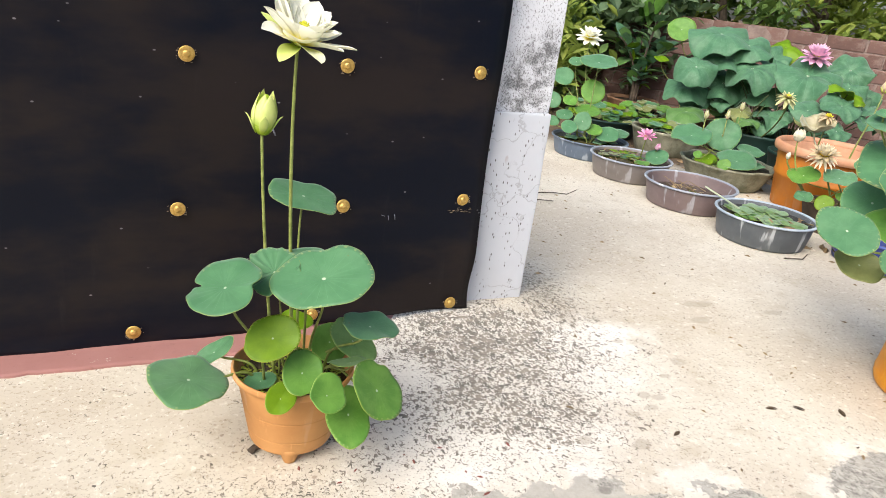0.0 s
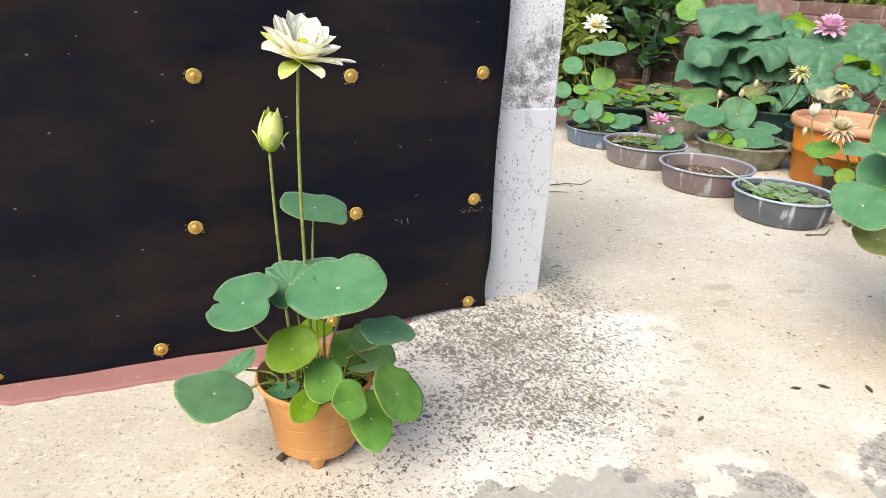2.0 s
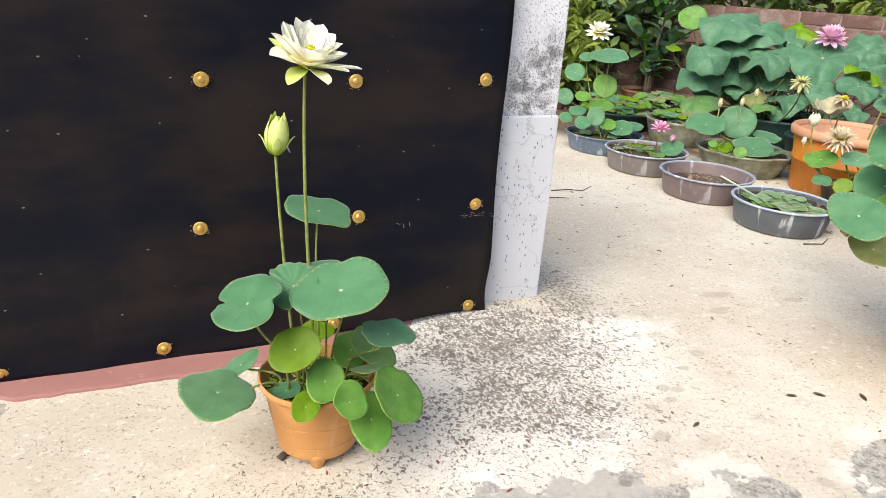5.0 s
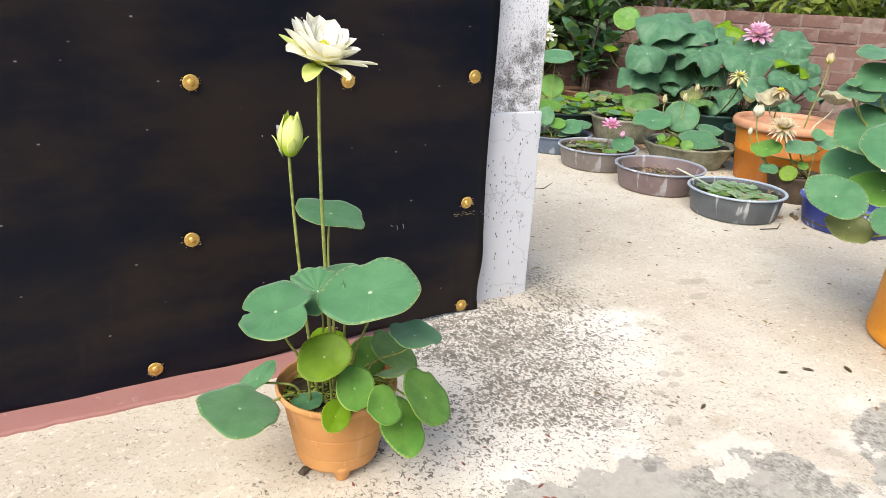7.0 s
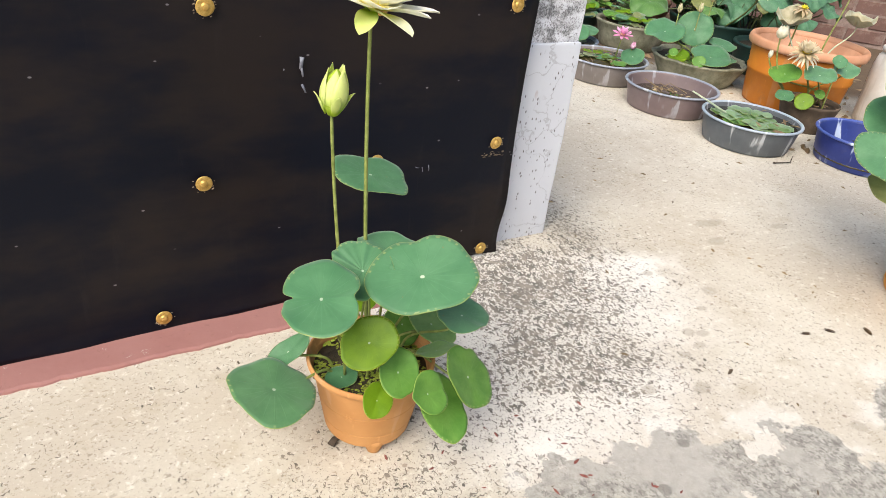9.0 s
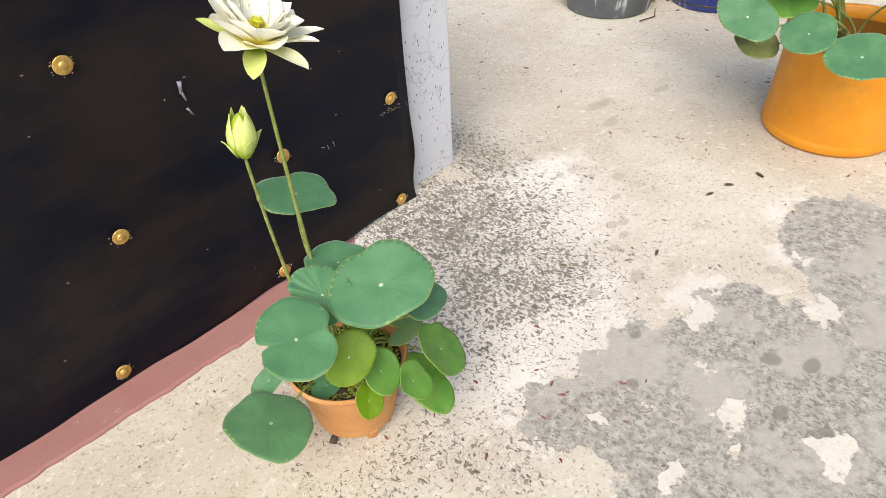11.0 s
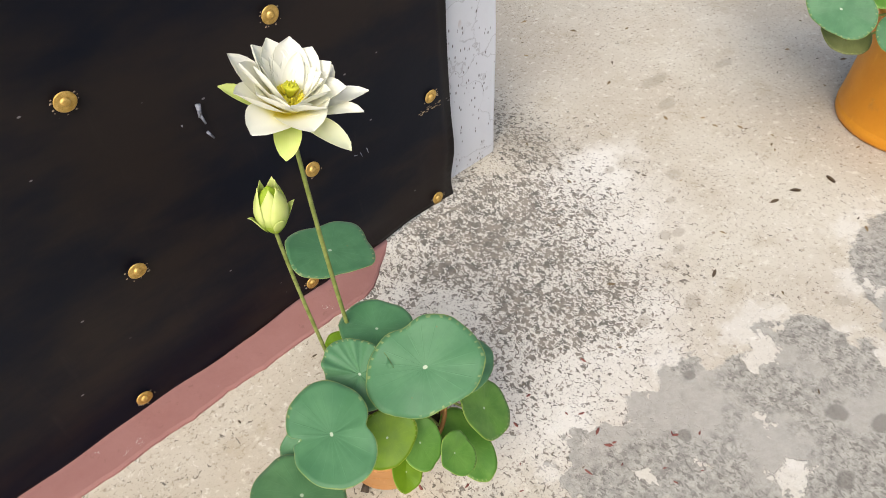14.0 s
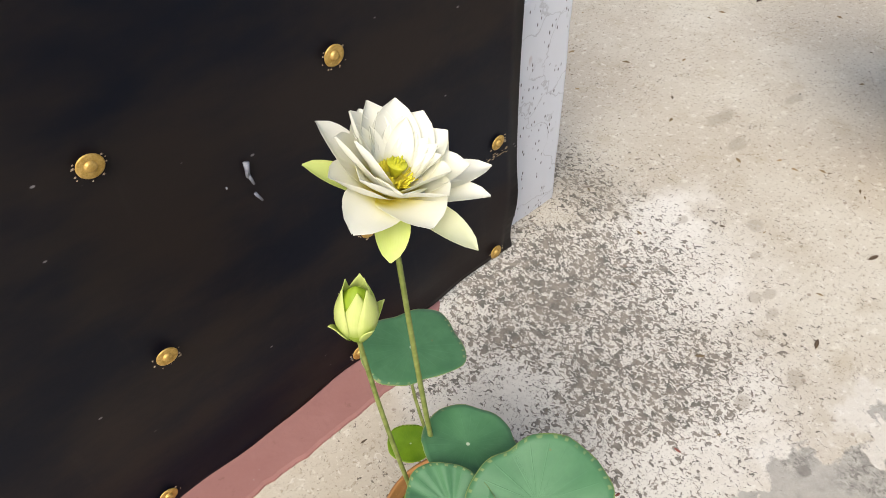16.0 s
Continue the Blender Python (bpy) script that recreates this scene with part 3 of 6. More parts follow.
T1P = [
    (2.919, 4.483, 0.284, -0.29, -0.44, 0.069),
    (2.989, 4.329, 0.268, -1.31, -1.86, 0.075),
    (3.086, 4.427, 0.331, -0.17, -0.23, 0.111),
    (2.864, 4.311, 0.227, -0.42, -0.62, 0.067),
    (2.835, 4.499, 0.231, -0.43, -0.68, 0.055),
    (3.069, 4.274, 0.216, -0.42, -0.58, 0.063),
    (3.161, 4.225, 0.195, -0.41, -0.54, 0.091),
    (3.294, 4.281, 0.193, -0.13, -0.17, 0.097),
    (3.189, 4.549, 0.461, -1.5, -2.1, 0.099),
    (2.98, 4.676, 0.549, -0.65, -1.01, 0.085),
    (2.891, 4.644, 0.367, -1.31, -2.06, 0.071),
    (2.964, 4.505, 0.391, -0.44, -0.65, 0.058),
    (3.177, 4.529, 0.691, -0.19, -0.26, 0.15),
    (3.075, 4.68, 0.666, -0.29, -0.43, 0.066),
]
FRONT = [
    (3.469, 2.736, 0.323, -0.45, -0.28, 0.09),
    (3.593, 2.602, 0.349, -0.5, -0.28, 0.089),
    (3.833, 2.594, 0.366, -0.52, -0.28, 0.08),
    (3.535, 2.603, 0.194, -1.69, -0.98, 0.052),
    (3.444, 2.675, 0.212, -0.47, -0.29, 0.052),
    (3.624, 2.577, 0.241, -0.75, -0.42, 0.034),
    (3.758, 2.61, 0.417, -0.97, -0.53, 0.045),
]
BK_UP = [
    (2.269, 1.498, 0.913, -0.59, -0.32, 0.087),
    (2.309, 1.507, 0.99, -0.16, -0.09, 0.114),
    (2.198, 1.518, 0.862, -0.28, -0.16, 0.077),
    (2.185, 1.539, 0.893, -0.35, -0.21, 0.027),
    (2.394, 1.511, 0.828, -0.29, -0.15, 0.105),
]

# ---- building helpers ----


def thing(name, origin, label, category, group=""):
    ob = new(name)
    ob.location = origin
    ob.empty_display_size = 0.1
    return tagged(ob, label, category, group)


def world_origin(ob):
    o = Vector((0, 0, 0))
    while ob:
        o += ob.location
        ob = ob.parent
    return o


def mesh(name, verts, faces, mat, parent=None, label="", uvs=None, smooth=True):
    """One mesh object from world coordinates, under parent if given. uvs: one pair a vertex."""
    o = world_origin(parent) if parent else Vector((0, 0, 0))
    me = bpy.data.meshes.new(name)
    me.from_pydata([(v[0] - o.x, v[1] - o.y, v[2] - o.z) for v in verts], [], faces)
    me.materials.append(mat)
    if smooth:
        me.polygons.foreach_set("use_smooth", [True] * len(me.polygons))
    if uvs:
        layer = me.uv_layers.new(name="UVMap")
        idx = np.empty(len(me.loops), dtype=np.int32)
        me.loops.foreach_get("vertex_index", idx)
        layer.data.foreach_set("uv", np.array(uvs, dtype=np.float32)[idx].ravel())
    me.update()
    ob = new(name, me)
    ob.parent = parent
    if label:
        ob["label"] = label
    return ob


def revolve(profile, centre, segs=48, wobble=None):
    """Verts and faces of a profile of (radius, height) turned round the upright through centre."""
    cx, cy, cz = centre
    verts, faces = [], []
    for r, h in profile:
        for i in range(segs):
            a = 2 * math.pi * i / segs
            k = wobble(a, h) if wobble else 1.0
            verts.append((cx + r * k * math.cos(a), cy + r * k * math.sin(a), cz + h))
    for j in range(len(profile) - 1):
        for i in range(segs):
            n = (i + 1) % segs
            faces.append((j * segs + i, j * segs + n, (j + 1) * segs + n, (j + 1) * segs + i))
    faces.append(tuple(range(segs))[::-1])
    faces.append(tuple(range((len(profile) - 1) * segs, len(profile) * segs)))
    return verts, faces


def tube(points, r0, r1, sides=8):
    pts = [Vector(p) for p in points]
    verts, faces = [], []
    side = None
    for i, p in enumerate(pts):
        d = (pts[min(i + 1, len(pts) - 1)] - pts[max(i - 1, 0)]).normalized()
        if side is None:
            side = d.cross(Vector((0.3, 1, 0.2))).normalized()
        side = (side - d * side.dot(d)).normalized()
        up = d.cross(side)
        r = r0 + (r1 - r0) * i / (len(pts) - 1)
        for k in range(sides):
            a = 2 * math.pi * k / sides
            verts.append(p + side * (r * math.cos(a)) + up * (r * math.sin(a)))
    for i in range(len(pts) - 1):
        for k in range(sides):
            n = (k + 1) % sides
            faces.append((i * sides + k, i * sides + n, (i + 1) * sides + n, (i + 1) * sides + k))
    faces.append(tuple(range(sides))[::-1])
    faces.append(tuple(range((len(pts) - 1) * sides, len(pts) * sides)))
    return verts, faces


def bend(a, b, c, d, n=12):
    a, b, c, d = Vector(a), Vector(b), Vector(c), Vector(d)
    out = []
    for i in range(n + 1):
        t = i / n
        out.append(a * (1 - t) ** 3 + b * (3 * t * (1 - t) ** 2) + c * (3 * t * t * (1 - t)) + d * t ** 3)
    return out


def leaf_frame(nx, ny):
    n = Vector((nx, ny, 1)).normalized()
    a = Vector((0, 1, 0)).cross(n).normalized()
    return n, a, n.cross(a)


def leaf(parent, c, nx, ny, ra, rb, ang, mat, seed, cup=0.05, wave=0.035, notch=None, fold=0.0, droop=0.0, rings=9, segs=44, label="", name="leaf", deep=0.25, tear=0.10, funnel=0.0, pleat=0.0, lobes=(), square=0.0):
    """A round lotus leaf with a dimple in its middle and a wavy edge; notch: the angle of a tear; fold: folds up along its length;
    lobes: (angle, share, width) of dents (-) and corners (+); square: how far it nears a rounded rectangle."""
    rnd = random.Random(seed)
    n, a, b = leaf_frame(nx, ny)
    ca, sa = math.cos(ang), math.sin(ang)
    ax, bx = a * ca + b * sa, b * ca - a * sa
    c = Vector(c)
    ph = [rnd.uniform(0, 6.28) for _ in range(7)]
    mean = (ra + rb) / 2
    top, uvs = [c - n * (0.03 * mean)], [(0.5, 0.0)]
    for j in range(1, rings + 1):
        s = j / rings
        s = 0.05 + 0.95 * s if j > 1 else 0.06
        for i in range(segs):
            th = 2 * math.pi * i / segs
            k = 1 + 0.022 * math.sin(2 * th + ph[0]) + 0.022 * math.sin(3 * th + ph[1]) + 0.012 * math.sin(5 * th + ph[2]) + 0.006 * math.sin(11 * th + ph[3])
            if notch is not None:
                d = abs((th - notch + math.pi) % (2 * math.pi) - math.pi)
                k *= 1 - deep * math.exp(-(d / tear) ** 2)
            for la, share, wide in lobes:
                d = abs((th - la + math.pi) % (2 * math.pi) - math.pi)
                k *= 1 + share * math.exp(-(d / wide) ** 2)
            if square:
                k *= 1 - square + square * (math.cos(th) ** 4 + math.sin(th) ** 4) ** -0.25
            # the shallow dips of the two lobes
            k *= 1 - 0.03 * math.exp(-(((th - ph[4] + math.pi) % math.pi - math.pi / 2) / 0.16) ** 2)
            u, v = ra * k * s * math.cos(th), rb * k * s * math.sin(th)
            z = mean * (cup * s * s - 0.03 * math.exp(-(s / 0.13) ** 2))
            z += mean * wave * s ** 2.5 * (math.sin(3 * th + ph[5]) + 0.6 * math.sin(5 * th + ph[6]) + 0.3 * math.sin(8 * th + ph[3]))
            z += mean * pleat * s * (math.sin(9 * th + ph[2]) + 0.7 * math.sin(14 * th + ph[1]))
            z += mean * funnel * (1 - math.exp(-(s / 0.33) ** 2))
            z += fold * abs(v) * 0.8 - droop * mean * s * s * max(0.0, math.cos(th))
            z += mean * 0.006 * math.sin(21 * th) * s * (1 - s)
            top.append(c + ax * u + bx * v + n * z)
            uvs.append((i / segs, s if s < 0.999 else 1.0))
    m = len(top)
    verts = top + [p - n * 0.0011 for p in top]
    uvs = uvs + uvs
    faces = []
    for i in range(segs):
        k = (i + 1) % segs
        faces.append((0, 1 + i, 1 + k))
        faces.append((m, m + 1 + k, m + 1 + i))
        for j in range(rings - 1):
            p, q = 1 + j * segs, 1 + (j + 1) * segs
            faces.append((p + i, q + i, q + k, p + k))
            faces.append((m + p + i, m + p + k, m + q + k, m + q + i))
        q = 1 + (rings - 1) * segs
        faces.append((q + i, m + q + i, m + q + k, q + k))
    return mesh(name, verts, faces, mat, parent, label, uvs)


def stalk(parent, foot, c, nx, ny, mat, r=0.0035, lean=0.35, name="stalk", sides=7):
    """A stalk from the soil to the underside of a leaf."""
    n, _, _ = leaf_frame(nx, ny)
    foot, c = Vector(foot), Vector(c)
    reach = (c - foot).length
    end = c - n * 0.004
    up = Vector((0, 0, 1)) * reach * 0.45 + (c - foot) * 0.05
    return mesh(name, *tube(bend(foot, foot + up, end - (n * 0.6 + Vector((0, 0, 0.4))) * reach * lean, end), r, r * 0.72, sides), mat, parent)


def petal(parent, base, axis, azim, length, width, e0, e1, mat, cup=0.35, tip=1.6, r0=0.0, seed=0, rows=8, cols=6, lift=0.0, name="petal"):
    """A petal that leaves the axis at r0. e0, e1: its angles above the flower's plane at foot and tip, in degrees."""
    rnd = random.Random(seed)
    w = Vector(axis).normalized()
    a = w.cross(Vector((0.13, 1, 0.05))).normalized()
    b = w.cross(a)
    out = a * math.cos(azim) + b * math.sin(azim)
    side = w.cross(out)
    rr, hh = r0, lift
    top, uvs = [], []
    twist = rnd.uniform(-0.15, 0.15)
    for i in range(rows + 1):
        s = i / rows
        e = radians(e0 + (e1 - e0) * s)
        if i:
            rr += length / rows * math.cos(e)
            hh += length / rows * math.sin(e)
        half = width * (math.sin(math.pi * (0.10 + 0.90 * s ** 1.25)) ** 0.62 if s < 0.999 else 0.03)
        half = max(half * (1 - 0.12 * s ** tip), 0.0008)
        nrm = w * math.cos(e) - out * math.sin(e)
        for j in range(cols + 1):
            u = 2 * j / cols - 1
            rip = 0.03 * width * math.sin(9 * s + u * 3 + seed)
            p = Vector(base) + out * rr + w * hh + side * (half * u) + nrm * (cup * half * u * u + rip + twist * half * u)
            top.append((p, nrm))
            uvs.append((j / cols, s))
    m = len(top)
    verts = [p for p, _ in top] + [p - q * 0.00035 for p, q in top]
    faces, c1 = [], cols + 1
    for i in range(rows):
        for j in range(cols):
            p = i * c1 + j
            faces.append((p, p + 1, p + c1 + 1, p + c1))
            faces.append((m + p, m + p + c1, m + p + c1 + 1, m + p + 1))
    rim = [j for j in range(c1)] + [i * c1 + cols for i in range(1, rows + 1)] + [rows * c1 + j for j in range(cols - 1, -1, -1)] + [i * c1 for i in range(rows - 1, 0, -1)]
    # the thin edge has its own vertices, so that both sides shade cleanly
    o, e = len(verts), len(rim)
    verts += [verts[p] for p in rim] + [verts[m + p] for p in rim]
    uvs = uvs + uvs + [uvs[p] for p in rim] + [uvs[p] for p in rim]
    for i in range(e):
        k = (i + 1) % e
        faces.append((o + i, o + e + i, o + e + k, o + k))
    return mesh(name, verts, faces, mat, parent, "", uvs)


def seed_head(parent, c, axis, r, h, mat, name="seed_head"):
    """The cone in a lotus flower's middle, with its knobs."""
    w = Vector(axis).normalized()
    rot = Vector((0, 0, 1)).rotation_difference(w)
    v, f = revolve([(r * 0.35, -h), (r * 0.62, -h * 0.5), (r * 0.92, -h * 0.08), (r, 0), (r * 0.9, h * 0.10), (r * 0.5, h * 0.14), (r * 0.05, h * 0.14)], (0, 0, 0), 20)
    for i in range(9):
        a = 2.4 * i
        d = r * 0.26 * math.sqrt(i)
        kv, kf = revolve([(r * 0.10, 0), (r * 0.10, h * 0.22), (r * 0.03, h * 0.32)], (d * math.cos(a), d * math.sin(a), h * 0.08), 7)
        o = len(v)
        v += kv
        f += [tuple(o + q for q in g) for g in kf]
    return mesh(name, [Vector(c) + rot @ Vector(p) for p in v], f, mat, parent)


def stamens(parent, c, axis, r, length, count, mat, seed=1):
    w = Vector(axis).normalized()
    rot = Vector((0, 0, 1)).rotation_difference(w)
    rnd = random.Random(seed)
    v, f = [], []
    for i in range(count):
        a, e = rnd.uniform(0, 6.283), rnd.uniform(0.35, 1.15)
        q = length * rnd.uniform(0.6, 1.0)
        p0 = Vector((r * math.cos(a), r * math.sin(a), -0.004))
        p2 = p0 + Vector((math.cos(a) * math.cos(e), math.sin(a) * math.cos(e), math.sin(e))) * q
        p1 = (p0 + p2) / 2 + Vector((0, 0, -q * 0.1))
        tv, tf = tube([p0, p1, p2], 0.0007, 0.0013, 4)
        o = len(v)
        v += tv
        f += [tuple(o + k for k in g) for g in tf]
    return mesh("stamens", [Vector(c) + rot @ Vector(p) for p in v], f, mat, parent)


def blossom(parent, c, axis, size, whorls, pod_mat, stamen_mat, pod=0.13, seed=5, sag=None):
    """A many-petalled flower: whorls of (count, length, width, e0, e1, material, r0, lift, turn), all lengths times size."""
    head = seed_head(parent, c, axis, size * pod, size * pod * 1.1, pod_mat, "flower")
    w = Vector(axis).normalized()
    base = Vector(c) - w * (size * 0.30)
    rnd = random.Random(seed)
    for count, length, width, e0, e1, mat, r0, lift, turn in whorls:
        for i in range(count):
            az = turn + 2 * math.pi * i / count + rnd.uniform(-0.10, 0.10)
            dip = 0.0
            if sag:
                u0 = w.cross(Vector((0.13, 1, 0.05))).normalized()
                out = u0 * math.cos(az) + w.cross(u0) * math.sin(az)
                dip = sag[2] * (out.x * sag[0] + out.y * sag[1])
            petal(head, base, axis, az, size * length * rnd.uniform(0.93, 1.06), size * width * rnd.uniform(0.92, 1.08), e0 - dip * 0.6 + rnd.uniform(-5, 5), e1 - dip + rnd.uniform(-7, 7), mat,
                  cup=rnd.uniform(0.25, 0.5), r0=size * r0, lift=size * lift, seed=rnd.randint(0, 999))
    stamens(head, Vector(c) - w * size * 0.1, axis, size * pod * 0.9, size * 0.2, 60, stamen_mat)
    return head


def bud_petals(parent, base, axis, height, radius, mats, seed=2, open_tip=0.25, name="bud"):
    """A closed bud: petals wrapped round a spindle, each with its own pointed tip."""
    w = Vector(axis).normalized()
    rot = Vector((0, 0, 1)).rotation_difference(w)
    rnd = random.Random(seed)
    core_v, core_f = revolve([(radius * 0.2, 0), (radius * 0.8, height * 0.2), (radius * 0.86, height * 0.45), (radius * 0.55, height * 0.75), (radius * 0.1, height * 0.9)], (0, 0, 0), 16)
    bud = mesh(name, [Vector(base) + rot @ Vector(p) for p in core_v], core_f, mats[0], parent)
    for layer, (count, hgt, rad, span) in enumerate(((3, 1.0, 0.92, 1.05), (3, 0.96, 1.0, 0.95), (4, 0.46, 1.04, 0.42))):
        for i in range(count):
            a0 = 2 * math.pi * i / count + layer * 0.7 + rnd.uniform(-0.15, 0.15)
            hh = height * hgt * rnd.uniform(0.92, 1.05)
            top, uvs, rows, cols = [], [], 9, 6
            for r_ in range(rows + 1):
                s = r_ / rows
                t = s * hgt
                prof = (math.sin(math.pi * (0.10 + 0.80 * t)) ** 0.7) * (1 - 0.45 * t ** 3) + open_tip * s ** 6
                wid = span * (math.sin(math.pi * (0.16 + 0.84 * s)) ** 0.8 if s < 0.999 else 0.02)
                for j in range(cols + 1):
                    u = 2 * j / cols - 1
                    rad_ = radius * rad * prof * (1 + 0.05 * (1 - u * u)) + (0.14 * radius * s ** 2 if layer == 2 else 0)
                    a = a0 + u * wid
                    top.append(Vector((rad_ * math.cos(a), rad_ * math.sin(a), hh * s)))
                    uvs.append((j / cols, s))
            m = len(top)
            verts = top + [Vector((p.x * 0.97, p.y * 0.97, p.z)) for p in top]
            faces, c1 = [], cols + 1
            for r_ in range(rows):
                for j in range(cols):
                    p = r_ * c1 + j
                    faces.append((p, p + 1, p + c1 + 1, p + c1))
                    faces.append((m + p, m + p + c1, m + p + c1 + 1, m + p + 1))
            rim = list(range(c1)) + [q * c1 + cols for q in range(1, rows + 1)] + [rows * c1 + j for j in range(cols - 1, -1, -1)] + [q * c1 for q in range(rows - 1, 0, -1)]
            for q, p in enumerate(rim):
                z = rim[(q + 1) % len(rim)]
                faces.append((p, m + p, m + z, z))
            mesh("petal", [Vector(base) + rot @ p for p in verts], faces, mats[layer % len(mats)], bud, "", uvs + uvs)
    return bud


def smooth01(x):
    x = min(1.0, max(0.0, x))
    return x * x * (3 - 2 * x)


# ---- large structure ----


def ground_height(x, y):
    """The yard is level; a cement fillet rises to the gate pillar's foot."""
    k = smooth01((y - 1.74) / 0.26) * (1 - smooth01((y - 2.15) / 0.35)) * smooth01((x - 0.55) / 0.40) * (1 - smooth01((x - 1.22) / 0.38))
    return 0.034 * k


def ground():
    def steps(lo, hi, d):
        return list(np.arange(lo, hi, d))
    xs = [-400, -60, -12, -4] + steps(-2.0, 0.5, 0.25) + steps(0.5, 1.65, 0.035) + steps(1.65, 8, 0.4) + [10, 14, 30, 80, 400]
    ys = [-400, -60, -12, -4, -2, -1, 0, 0.5, 1.0] + steps(1.3, 1.7, 0.2) + steps(1.7, 2.55, 0.035) + steps(2.6, 9, 0.5) + [10, 14, 30, 80, 400]
    verts = [(x, y, ground_height(x, y)) for y in ys for x in xs]
    w = len(xs)
    faces = [(j * w + i, j * w + i + 1, (j + 1) * w + i + 1, (j + 1) * w + i) for j in range(len(ys) - 1) for i in range(w - 1)]
    return tagged(mesh("ground", verts, faces, M_FLOOR), "cream limewashed concrete yard, flaked and stained grey in patches", "ground", kind="structure")


ground()


def sheet_bottom(x):
    return 0.006 + 0.030 * smooth01((x - 0.0) / 0.75) + 0.003 * math.sin(9 * x) + 0.002 * math.sin(23 * x + 1)


def gate():
    g = thing("gate", (-0.4, 2.0, 0), "gate clad in a scuffed black sheet fixed with brass bolts", "gate")
    nx_, nz = 70, 44
    x0, x1, z1 = -1.9, 0.978, 2.0
    front, back = [], []
    for j in range(nz + 1):
        for i in range(nx_ + 1):
            x = x0 + (x1 - x0) * i / nx_
            zb = sheet_bottom(x)
            z = zb + (z1 - zb) * (j / nz) ** 1.3
            edge = smooth01((x - 0.90) / 0.08)
            y = 2.0 + 0.004 * math.sin(3.1 * x + 1.2 * z) + 0.003 * math.sin(5 * z + 2 * x) - 0.020 * edge * math.exp(-((z - 0.22) / 0.09) ** 2)
            y -= 0.011 * math.exp(-((z - zb) / 0.022) ** 2) * (0.7 + 0.3 * math.sin(13 * x) + 0.15 * math.sin(31 * x))
            x += edge * (0.006 * math.sin(7 * z + 0.5) - 0.016 * math.exp(-((z - 0.16) / 0.12) ** 2))
            front.append((x, y, z))
            back.append((x, y + 0.006, z))
    m, w = len(front), nx_ + 1
    faces = []
    for j in range(nz):
        for i in range(nx_):
            p = j * w + i
            faces.append((p, p + 1, p + w + 1, p + w))
            faces.append((m + p, m + p + w, m + p + w + 1, m + p + 1))
    rim = list(range(w)) + [j * w + nx_ for j in range(1, nz + 1)] + [nz * w + i for i in range(nx_ - 1, -1, -1)] + [j * w for j in range(nz - 1, 0, -1)]
    for i, p in enumerate(rim):
        q = rim[(i + 1) % len(rim)]
        faces.append((p, m + p, m + q, q))
    mesh("cladding_sheet", front + back, faces, M_SHEET, g)
    # bolts: washer, dome and a few crumbs of paint round it
    spots = [(0.034, 0.870), (0.003, 0.436), (-0.129, 0.050), (0.472, 0.867), (0.487, 0.438), (0.405, 0.062), (0.902, 0.874), (0.900, 0.454), (0.904, 0.066),
             (-0.568, 0.032), (0.03, 1.31), (0.47, 1.31), (0.90, 1.31)]
    rnd = random.Random(8)
    for x, z in spots:
        prof = [(0.0205, 0), (0.0215, 0.002), (0.019, 0.0035), (0.0165, 0.0030), (0.0145, 0.0045), (0.0105, 0.0022), (0.0095, 0.0030), (0.0085, 0.0062), (0.006, 0.0078), (0.002, 0.0083)]
        v, f = revolve(prof, (0, 0, 0), 22)
        t = rnd.uniform(-0.12, 0.12)
        bolt = mesh("bolt", [(x + p[0], 1.9935 - p[2] + p[1] * t, z + p[1]) for p in v], [q[::-1] for q in f], M_BRASS, g)
        v, f = [], []
        for _ in range(9):
            a, d, s = rnd.uniform(2.5, 6.9), rnd.uniform(0.023, 0.028), rnd.uniform(0.0012, 0.0035)
            cx, cz = x + d * math.cos(a), z + d * math.sin(a)
            o = len(v)
            v += [(cx - s, 1.9925, cz - s * 0.5), (cx + s, 1.9925, cz - s * 0.4), (cx + s * 0.6, 1.9925, cz + s * 0.7), (cx - s * 0.5, 1.9925, cz + s * 0.5), (cx, 1.990, cz)]
            f += [(o, o + 1, o + 4), (o + 1, o + 2, o + 4), (o + 2, o + 3, o + 4), (o + 3, o, o + 4)]
        mesh("paint_crumbs", v, f, M_RUST, bolt, smooth=False)["kind"] = "stuff"
    # dried splash and a few small scars
    for x, z, dx, dz, r in ((0.262, 0.748, -0.004, -0.030, 0.0062), (0.259, 0.724, 0.006, -0.026, 0.0040), (0.262, 0.678, 0.010, -0.022, 0.0036), (0.640, 0.402, 0.004, -0.016, 0.0013), (0.662, 0.405, 0.003, -0.018, 0.0013), (0.618, 0.404, 0.012, -0.004, 0.0012), (0.215, 0.72, 0.0, -0.004, 0.0018)):
        v, f = tube([(x, 1.9945, z), (x + dx * 0.4, 1.993, z + dz * 0.4), (x + dx, 1.9945, z + dz)], r, r * 0.6, 7)
        mesh("splash_mark", v, f, M_MARK, g)
    v, f = [], []
    for _ in range(26):
        cx, cz, sz = rnd.uniform(0.850, 0.935), rnd.uniform(0.406, 0.424), rnd.uniform(0.0015, 0.0055)
        o = len(v)
        v += [(cx - sz * 1.6, 1.9945, cz), (cx, 1.9945, cz - sz * 0.25), (cx + sz * 1.6, 1.9945, cz), (cx, 1.9945, cz + sz * 0.25), (cx, 1.9915, cz)]
        f += [(o, o + 1, o + 4), (o + 1, o + 2, o + 4), (o + 2, o + 3, o + 4), (o + 3, o, o + 4)]
    mesh("rust_seep", v, f, M_RUST, g)
    return g


gate()


